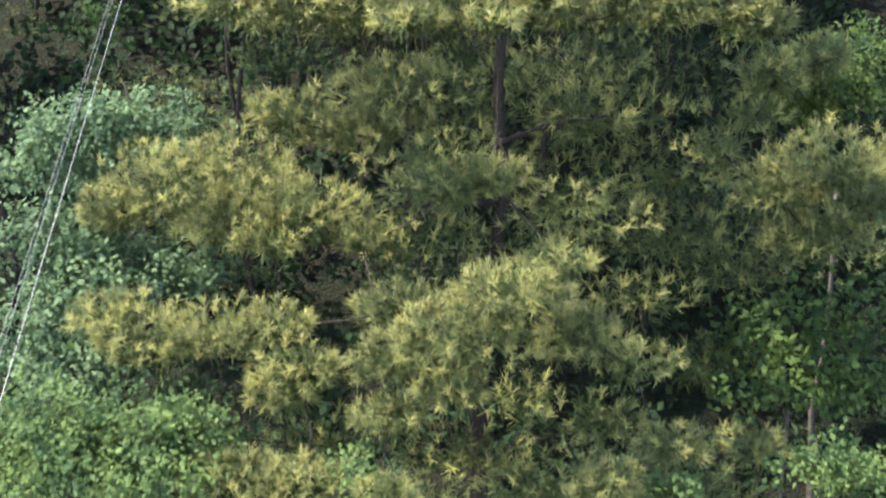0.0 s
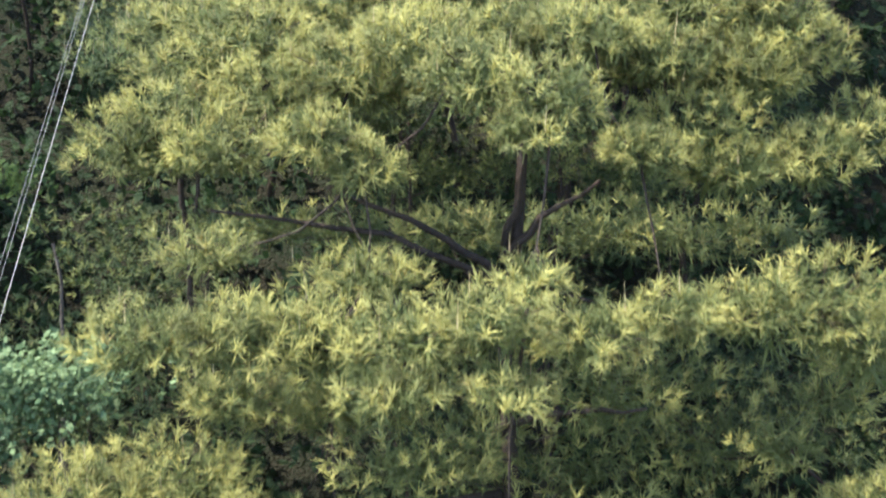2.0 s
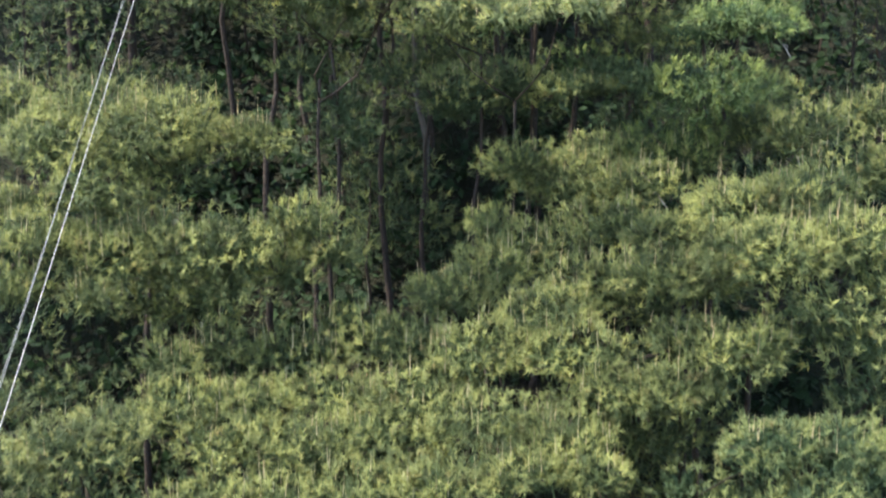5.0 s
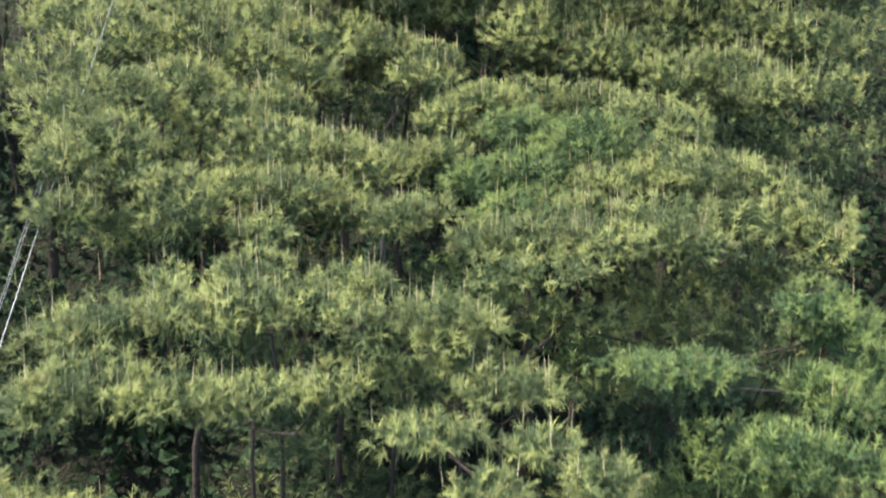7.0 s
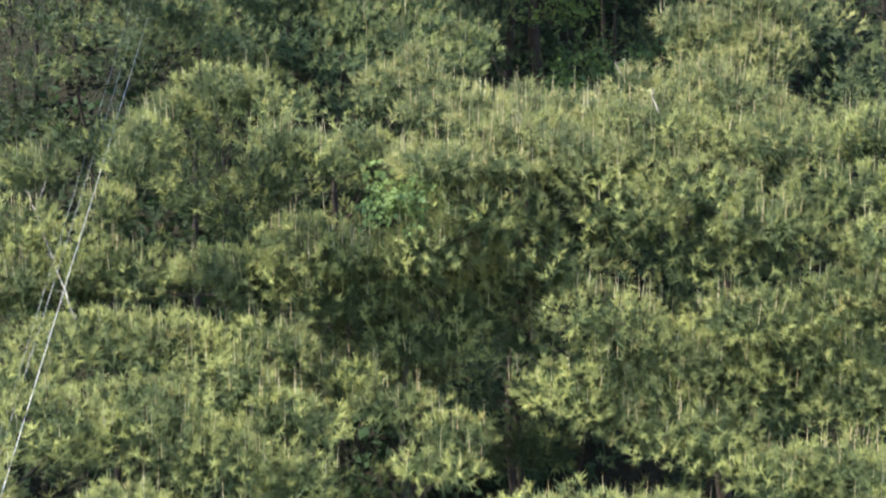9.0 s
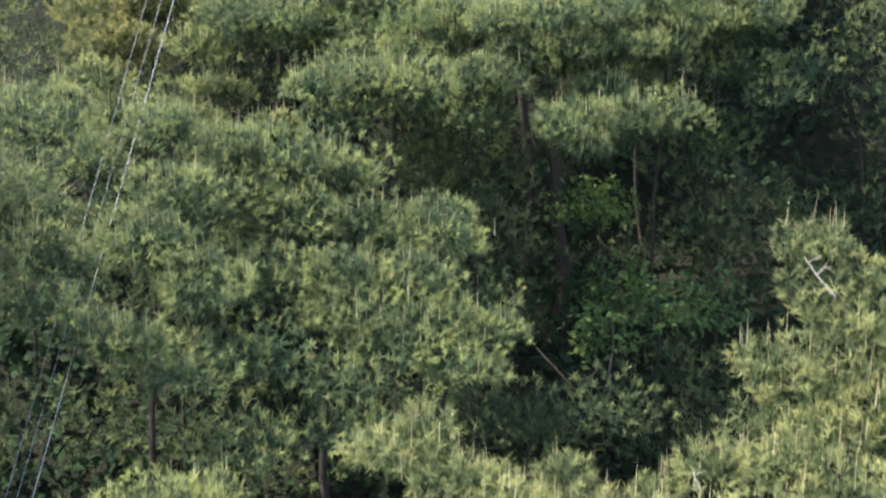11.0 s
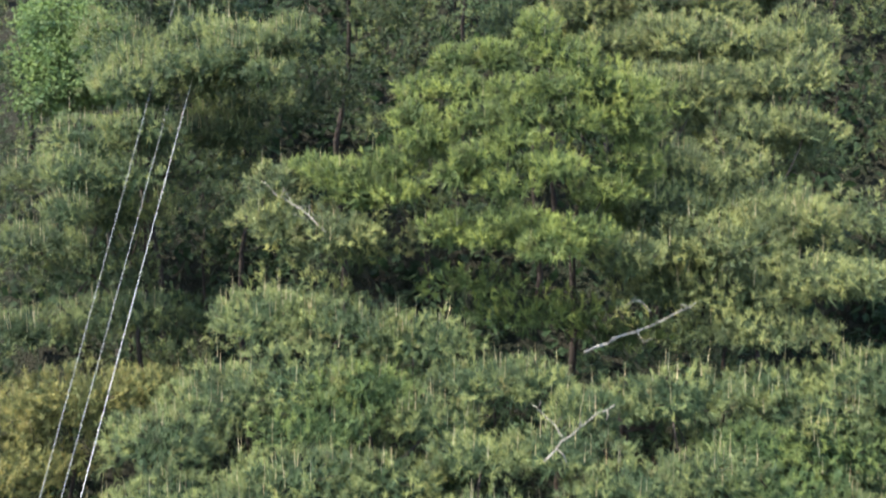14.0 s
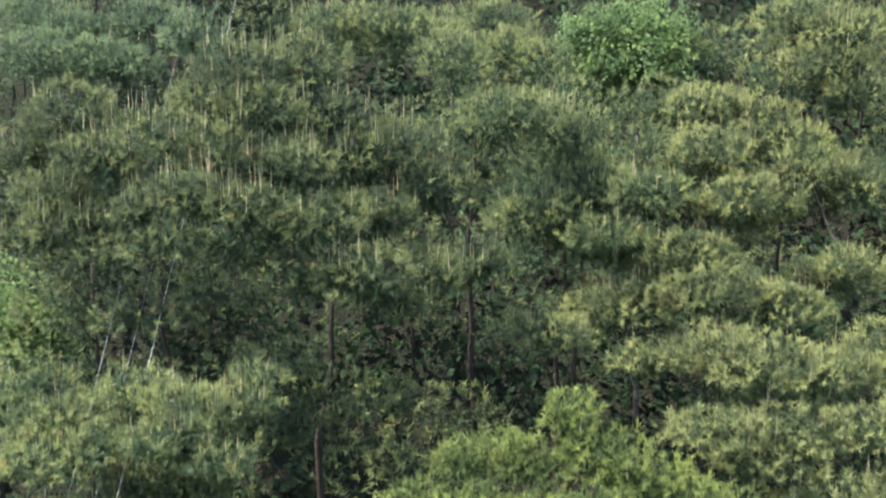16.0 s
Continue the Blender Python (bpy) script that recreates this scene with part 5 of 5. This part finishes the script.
spray(t, 3.38, 22.00, 8.06, 0.30, 0.21)
spray(t, 2.95, 21.60, 7.68, 0.38, 0.17)
dead_limb(t, 0.012, (1.47, 22.29, 8.51), (1.45, 22.50, 8.66))
within(t, 6.20, 7.80, 3)
t = tree("pine_warm", -0.90, 23.80, 8.00)
spray(t, -0.57, 22.80, 8.10, 0.37, 0.19)
spray(t, -1.34, 22.60, 8.00, 0.28, 0.19)
spray(t, -1.99, 23.00, 8.28, 0.38, 0.23, thick=0.3)
spray(t, -1.87, 22.80, 7.85, 0.33, 0.23, thick=0.3)
spray(t, -1.02, 22.20, 7.64, 0.31, 0.18)
spray(t, -2.38, 23.00, 8.28, 0.24, 0.19)
spray(t, -0.69, 22.10, 7.51, 0.40, 0.18)
dead_limb(t, 0.007, (-0.25, 23.49, 8.69), (-0.20, 23.57, 8.75))
within(t, 6.10, 7.70, 3)
t = tree("pine_warm", -2.80, 23.40, 7.80)
spray(t, -2.78, 23.00, 8.18, 0.33, 0.19, thick=0.3)
spray(t, -3.21, 22.80, 8.04, 0.38, 0.15)
spray(t, -2.52, 22.60, 7.76, 0.23, 0.19)
spray(t, -2.76, 22.30, 7.49, 0.41, 0.18)
spray(t, -3.26, 22.30, 7.67, 0.41, 0.18)
spray(t, -3.00, 22.00, 7.37, 0.40, 0.14)
dead_limb(t, 0.012, (-2.49, 21.55, 7.18), (-2.67, 21.87, 7.41), (-2.80, 22.07, 7.55), (-3.00, 22.41, 7.80), (-3.12, 22.59, 7.92))
dead_limb(t, 0.008, (-3.00, 22.41, 7.80), (-2.98, 22.62, 7.94), (-3.02, 22.82, 8.08))
within(t, 5.90, 7.50, 3)
t = tree("leaf_bright", -0.40, 22.90, 7.60)
spray(t, -0.35, 22.10, 7.89, 0.22, 0.11)
t = tree("pine_warm", -0.40, 15.00, 1.20)
spray(t, -0.07, 13.60, 1.15, 0.38, 0.16)
spray(t, -0.61, 13.50, 1.09, 0.38, 0.15)
spray(t, -1.15, 13.50, 1.01, 0.38, 0.15)
spray(t, -1.67, 13.60, 1.06, 0.34, 0.16)
spray(t, -2.15, 14.20, 1.16, 0.33, 0.17)
within(t, -0.70, 0.90, 3)
t = tree("pine_warm", 1.20, 15.00, 1.20)
spray(t, 2.29, 14.80, 1.38, 0.39, 0.18, thick=0.3)
spray(t, 1.60, 13.80, 1.20, 0.31, 0.16)
spray(t, 1.06, 13.60, 1.16, 0.38, 0.16)
spray(t, 2.78, 14.60, 1.11, 0.38, 0.17)
spray(t, 0.47, 13.50, 1.22, 0.38, 0.15)
spray(t, 3.27, 14.80, 1.21, 0.35, 0.18, thick=0.3)
within(t, -0.70, 0.90, 3)
t = tree("pine", -2.30, 14.60, 0.80)
spray(t, -2.93, 14.00, 0.94, 0.24, 0.16, thick=0.3)
spray(t, -2.46, 13.60, 0.89, 0.35, 0.19)
spray(t, -2.06, 13.20, 0.84, 0.26, 0.15)
spray(t, -2.63, 13.20, 0.68, 0.33, 0.18)
within(t, -1.10, 0.50, 3)
t = tree("pine_warm", -1.30, 19.30, 4.60, 0.8)
spray(t, -0.48, 16.90, 4.91, 0.21, 0.10)
spray(t, -0.86, 16.80, 4.91, 0.29, 0.12)
spray(t, -1.28, 16.70, 4.94, 0.32, 0.12)
spray(t, -1.72, 16.70, 5.00, 0.32, 0.12)
spray(t, -1.96, 16.60, 4.91, 0.23, 0.12)
t = tree("pine_warm", 0.50, 19.30, 4.40, 0.8)
spray(t, 0.94, 18.60, 4.90, 0.44, 0.15, thick=0.3)
spray(t, -0.18, 18.40, 4.64, 0.40, 0.18, thick=0.3)
spray(t, 2.03, 18.40, 4.80, 0.43, 0.15, thick=0.3)
spray(t, 0.37, 17.20, 4.95, 0.22, 0.13, thick=0.3)
spray(t, 0.18, 17.20, 5.12, 0.21, 0.10)
spray(t, 0.48, 16.90, 4.92, 0.27, 0.10)
spray(t, 0.10, 16.50, 4.80, 0.28, 0.07)
spray(t, 0.63, 16.40, 4.78, 0.17, 0.07)
spray(t, 0.36, 16.00, 4.73, 0.18, 0.06)
spray(t, 0.87, 16.00, 4.78, 0.18, 0.08)
t = tree("green", 2.30, 18.60, 4.70)
spray(t, 2.43, 17.60, 5.08, 0.26, 0.11)
spray(t, 2.54, 17.30, 4.93, 0.13, 0.15)
spray(t, 2.20, 17.20, 4.86, 0.19, 0.13)
spray(t, 2.33, 17.00, 4.80, 0.21, 0.15)
spray(t, 1.40, 17.00, 5.00, 0.33, 0.07)
spray(t, 1.93, 16.60, 4.71, 0.26, 0.09)
spray(t, 2.19, 16.50, 4.66, 0.22, 0.11)
within(t, 2.80, 4.40, 3)
t = tree("pine_warm", -0.30, 14.20, 0.80)
spray(t, -0.37, 12.80, 1.05, 0.32, 0.13)
spray(t, -0.83, 12.80, 1.01, 0.32, 0.13)
spray(t, 0.08, 12.70, 1.06, 0.32, 0.13)
spray(t, -1.30, 12.90, 1.01, 0.32, 0.13)
spray(t, -1.68, 13.10, 1.03, 0.30, 0.14)
within(t, -1.10, 0.50, 3)
t = tree("pine_warm", 1.10, 14.20, 0.80)
spray(t, 2.06, 13.40, 1.02, 0.31, 0.14, thick=0.3)
spray(t, 1.49, 13.00, 1.09, 0.29, 0.13)
spray(t, 1.00, 12.80, 1.10, 0.32, 0.13)
spray(t, 0.54, 12.80, 1.06, 0.32, 0.13)
within(t, -1.10, 0.50, 3)
t = tree("leaf", -3.49, 14.14, -0.56)
spray(t, -3.60, 13.58, -0.37, 0.23, 0.15, thick=0.7)
t = tree("leaf", 1.61, 29.64, 8.58)
spray(t, 1.44, 29.71, 9.23, 0.37, 0.25, thick=0.7)
spray(t, 1.57, 28.51, 8.50, 0.40, 0.29, thick=0.7)
spray(t, 2.19, 27.84, 8.51, 0.37, 0.25, thick=0.7)
spray(t, 1.23, 27.72, 8.30, 0.27, 0.22, thick=0.7)
t = tree("pine_dark", 0.12, 29.02, 9.13)
spray(t, 0.06, 28.75, 9.75, 0.63, 0.39, thick=0.3)
spray(t, -0.55, 28.56, 9.61, 0.68, 0.38, thick=0.3)
spray(t, 0.32, 27.99, 9.20, 0.36, 0.43, thick=0.3)
spray(t, -0.31, 27.65, 9.21, 0.52, 0.36, thick=0.3)
spray(t, 1.09, 26.13, 8.12, 0.41, 0.26, thick=0.3)
# Added left of the view to cast shade on the pines beside it.
t = tree("pine_dark", -5.11, 24.58, 9.91, 1.5)
spray(t, -3.57, 24.07, 10.21, 0.64, 0.29)
spray(t, -3.51, 23.38, 9.84, 0.59, 0.26)
spray(t, -3.09, 23.06, 9.61, 0.46, 0.22)
# Unseen tall pine, added only to block sun from the boughs to its right.
t = tree("pine", -4.30, 24.30, 12.20)
spray(t, -4.57, 23.96, 9.30, 0.56, 0.27, thick=0.3)
spray(t, -4.21, 23.29, 9.54, 0.50, 0.29, thick=0.3)
spray(t, -4.55, 23.53, 9.78, 0.65, 0.26, thick=0.3)
spray(t, -4.01, 23.87, 10.02, 0.60, 0.23, thick=0.3)
spray(t, -4.20, 24.42, 10.26, 0.58, 0.28, thick=0.3)
spray(t, -4.16, 23.29, 10.50, 0.61, 0.27, thick=0.3)
spray(t, -4.51, 23.24, 10.74, 0.63, 0.26, thick=0.3)
spray(t, -4.12, 24.43, 10.98, 0.61, 0.29, thick=0.3)
spray(t, -4.42, 24.32, 11.22, 0.57, 0.29, thick=0.3)
spray(t, -3.97, 23.34, 11.46, 0.52, 0.24, thick=0.3)
spray(t, -3.88, 23.81, 11.70, 0.59, 0.24, thick=0.3)
spray(t, -4.32, 23.74, 11.94, 0.55, 0.27, thick=0.3)
# Another unseen pine, put outside the view to darken the slope on the left.
t = tree("pine", -5.10, 14.60, 5.00)
spray(t, -5.25, 14.73, 1.00, 0.52, 0.28, thick=0.3)
spray(t, -5.37, 13.45, 1.38, 0.65, 0.24, thick=0.3)
spray(t, -4.87, 13.83, 1.76, 0.57, 0.26, thick=0.3)
spray(t, -5.28, 14.49, 2.14, 0.51, 0.24, thick=0.3)
spray(t, -5.43, 13.48, 2.52, 0.56, 0.29, thick=0.3)
spray(t, -5.11, 13.20, 2.90, 0.54, 0.30, thick=0.3)
spray(t, -5.39, 14.12, 3.28, 0.56, 0.27, thick=0.3)
spray(t, -5.15, 14.24, 3.66, 0.57, 0.27, thick=0.3)
spray(t, -4.64, 14.05, 4.04, 0.52, 0.23, thick=0.3)
spray(t, -4.60, 13.88, 4.42, 0.53, 0.30, thick=0.3)
spray(t, -4.93, 14.31, 4.80, 0.63, 0.24, thick=0.3)


# ---------------------------------------------------------------- wood behind and beside
def filler(x, y, n, style, seed):
    """A smaller pine or shrub deeper in the wood, its boughs set at random up its trunk."""
    r = random.Random(seed)
    foot = ground_z(x, y)
    top = SLOPE * y + n / math.cos(radians(35.58))
    if top - foot < 0.8:
        top = foot + 0.8
    t = tree(style, x, y, top, 0.6)
    for k in range(5):
        h = foot + (top - foot) * (0.35 + 0.63 * (k + 0.5) / 5)
        s = 0.75 * (1.15 - 0.6 * k / 5)
        a = k * 2.4 + r.uniform(-0.5, 0.5)
        spray(t, x + s * math.cos(a) * 0.8, y + s * math.sin(a) * 0.6, h, 0.75 * s + 0.2, 0.5 * s, thick=0.13)


# Fillers take the dark needle tone in place of shade deep in the wood.
rnd = random.Random(5)
for row in range(17):
    for col in range(5):
        y = 7.0 + row * 2.4 + rnd.uniform(-0.5, 0.5)
        x = -6.4 + col * 3.0 + rnd.uniform(-0.6, 0.6)
        deep = -10.0 if abs(x) < 4.0 else (-8.2 if abs(x) < 5.2 else -6.6)
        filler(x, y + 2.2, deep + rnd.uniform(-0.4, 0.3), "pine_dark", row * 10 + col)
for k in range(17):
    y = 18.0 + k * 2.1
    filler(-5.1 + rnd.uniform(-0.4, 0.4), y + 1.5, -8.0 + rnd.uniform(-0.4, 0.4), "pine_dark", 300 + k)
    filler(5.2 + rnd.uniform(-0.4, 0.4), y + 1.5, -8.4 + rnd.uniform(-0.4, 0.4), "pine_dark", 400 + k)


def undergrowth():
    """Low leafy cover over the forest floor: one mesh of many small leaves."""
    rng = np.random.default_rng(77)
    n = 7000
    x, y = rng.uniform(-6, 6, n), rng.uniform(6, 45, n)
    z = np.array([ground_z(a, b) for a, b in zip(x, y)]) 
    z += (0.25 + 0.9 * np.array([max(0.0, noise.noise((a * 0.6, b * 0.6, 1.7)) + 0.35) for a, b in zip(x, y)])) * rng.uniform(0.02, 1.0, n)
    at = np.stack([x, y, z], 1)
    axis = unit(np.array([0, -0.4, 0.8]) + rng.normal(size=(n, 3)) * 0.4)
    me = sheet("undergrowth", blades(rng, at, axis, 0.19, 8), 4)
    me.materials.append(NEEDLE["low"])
    tagged(new("undergrowth", me), "green leafy undergrowth, coloured dark for shade, covering the forest floor", "undergrowth", kind="stuff")


undergrowth()


def far_woods():
    """The wood that goes on over the hillside all round: one mesh of trunks and tiered, tufted crowns."""
    rng = np.random.default_rng(9)
    at, axis, stems, made = [], [], [], 0
    while made < 560:
        x, y = rng.normal() * 16, rng.uniform(-30, 92)
        if -7.3 < x < 6.8 and 3.0 < y < 58:
            continue
        made += 1
        foot, tall, wide = ground_z(x, y), rng.uniform(4.5, 7.5), rng.uniform(1.2, 1.9)
        k = np.arange(88)
        h = 0.28 + 0.72 * (k + 0.5) / 88
        tier = np.abs((h * 7 + rng.uniform()) % 1.0 - 0.5) * 2
        r = wide * np.sqrt(1.02 - h) * (0.55 + 0.45 * tier) * rng.uniform(0.55, 1.1, 88) * 1.15
        a = k * 2.4 + rng.uniform(-0.4, 0.4, 88)
        at.append(np.stack([x + r * np.cos(a), y + r * np.sin(a), foot + h * tall - 0.12 * r], 1))
        axis.append(unit(np.stack([np.cos(a), np.sin(a), 0.55 + 0 * a], 1)))
        for q in (0, 2.094, 4.189):
            u, v = np.array([math.cos(q), math.sin(q), 0]) * 0.09, np.array([math.cos(q + 2.094), math.sin(q + 2.094), 0]) * 0.09
            base = np.array([x, y, foot - 0.1])
            stems += [base + u, base + v, base + np.array([0, 0, tall * 0.97])]
    at, axis = np.concatenate(at), np.concatenate(axis)
    me = sheet("far_woods", np.concatenate([needles(rng, at, axis, 0.55, 5, 0.17, 80), np.array(stems)]), 3)
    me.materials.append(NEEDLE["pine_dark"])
    tagged(new("far_woods", me), "dense green pine wood covering the rest of the hillside", "wood", kind="stuff")


far_woods()


# ---------------------------------------------------------------- cables along the line
def cable(x0, x1, x2, n0, n1, n2, radius, material, label):
    """A stretched cable that follows the slope; its far ends run down into the hillside beyond the view."""
    pts = []
    for y in range(-16, 73, 2):
        u = (min(max(y, 4), 46) - 22) / 10
        over = max(y - 46, 4 - y, 0)
        n = n0 + n1 * u + n2 * u * u - 0.02 * over * over
        pts.append(Vector((x0 + x1 * u + x2 * u * u, y, SLOPE * y + n / math.cos(radians(35.58)))))
    bm = bmesh.new()
    tube(bm, pts, [radius] * len(pts), 8)
    me = solid("cable", bm)
    me.materials.append(material)
    tagged(new("cable", me), label, "cable", group="cables along the line")


STEEL = shader("galvanised_steel", 0.45)[0]
STEEL.node_tree.nodes["Principled BSDF"].inputs["Metallic"].default_value = 0.3
STEEL.node_tree.links.new(mixed(STEEL.node_tree, noisy(STEEL.node_tree, 12, 0.3, 0.7), (0.21, 0.21, 0.205), (0.25, 0.25, 0.245)),
                          STEEL.node_tree.nodes["Principled BSDF"].inputs["Base Color"])
WEATHERED = shader("weathered_cable", 0.6)[0]
WEATHERED.node_tree.links.new(mixed(WEATHERED.node_tree, noisy(WEATHERED.node_tree, 25, 0.3, 0.7), (0.11, 0.115, 0.115), (0.16, 0.165, 0.165)),
                              WEATHERED.node_tree.nodes["Principled BSDF"].inputs["Base Color"])
cable(-2.7545, -0.0887, -0.0512, -6.7067, -0.2803, 0.03, 0.0015, WEATHERED, "thin weathered grey cable stretched along the slope")
cable(-2.6934, 0.0241, -0.0711, -6.6853, -0.2886, -0.1, 0.0015, WEATHERED, "thin weathered grey cable stretched along the slope")
cable(-2.5366, 0.015, -0.0438, -6.5232, -0.3613, -0.1165, 0.0021, STEEL, "bright steel cable stretched along the slope")
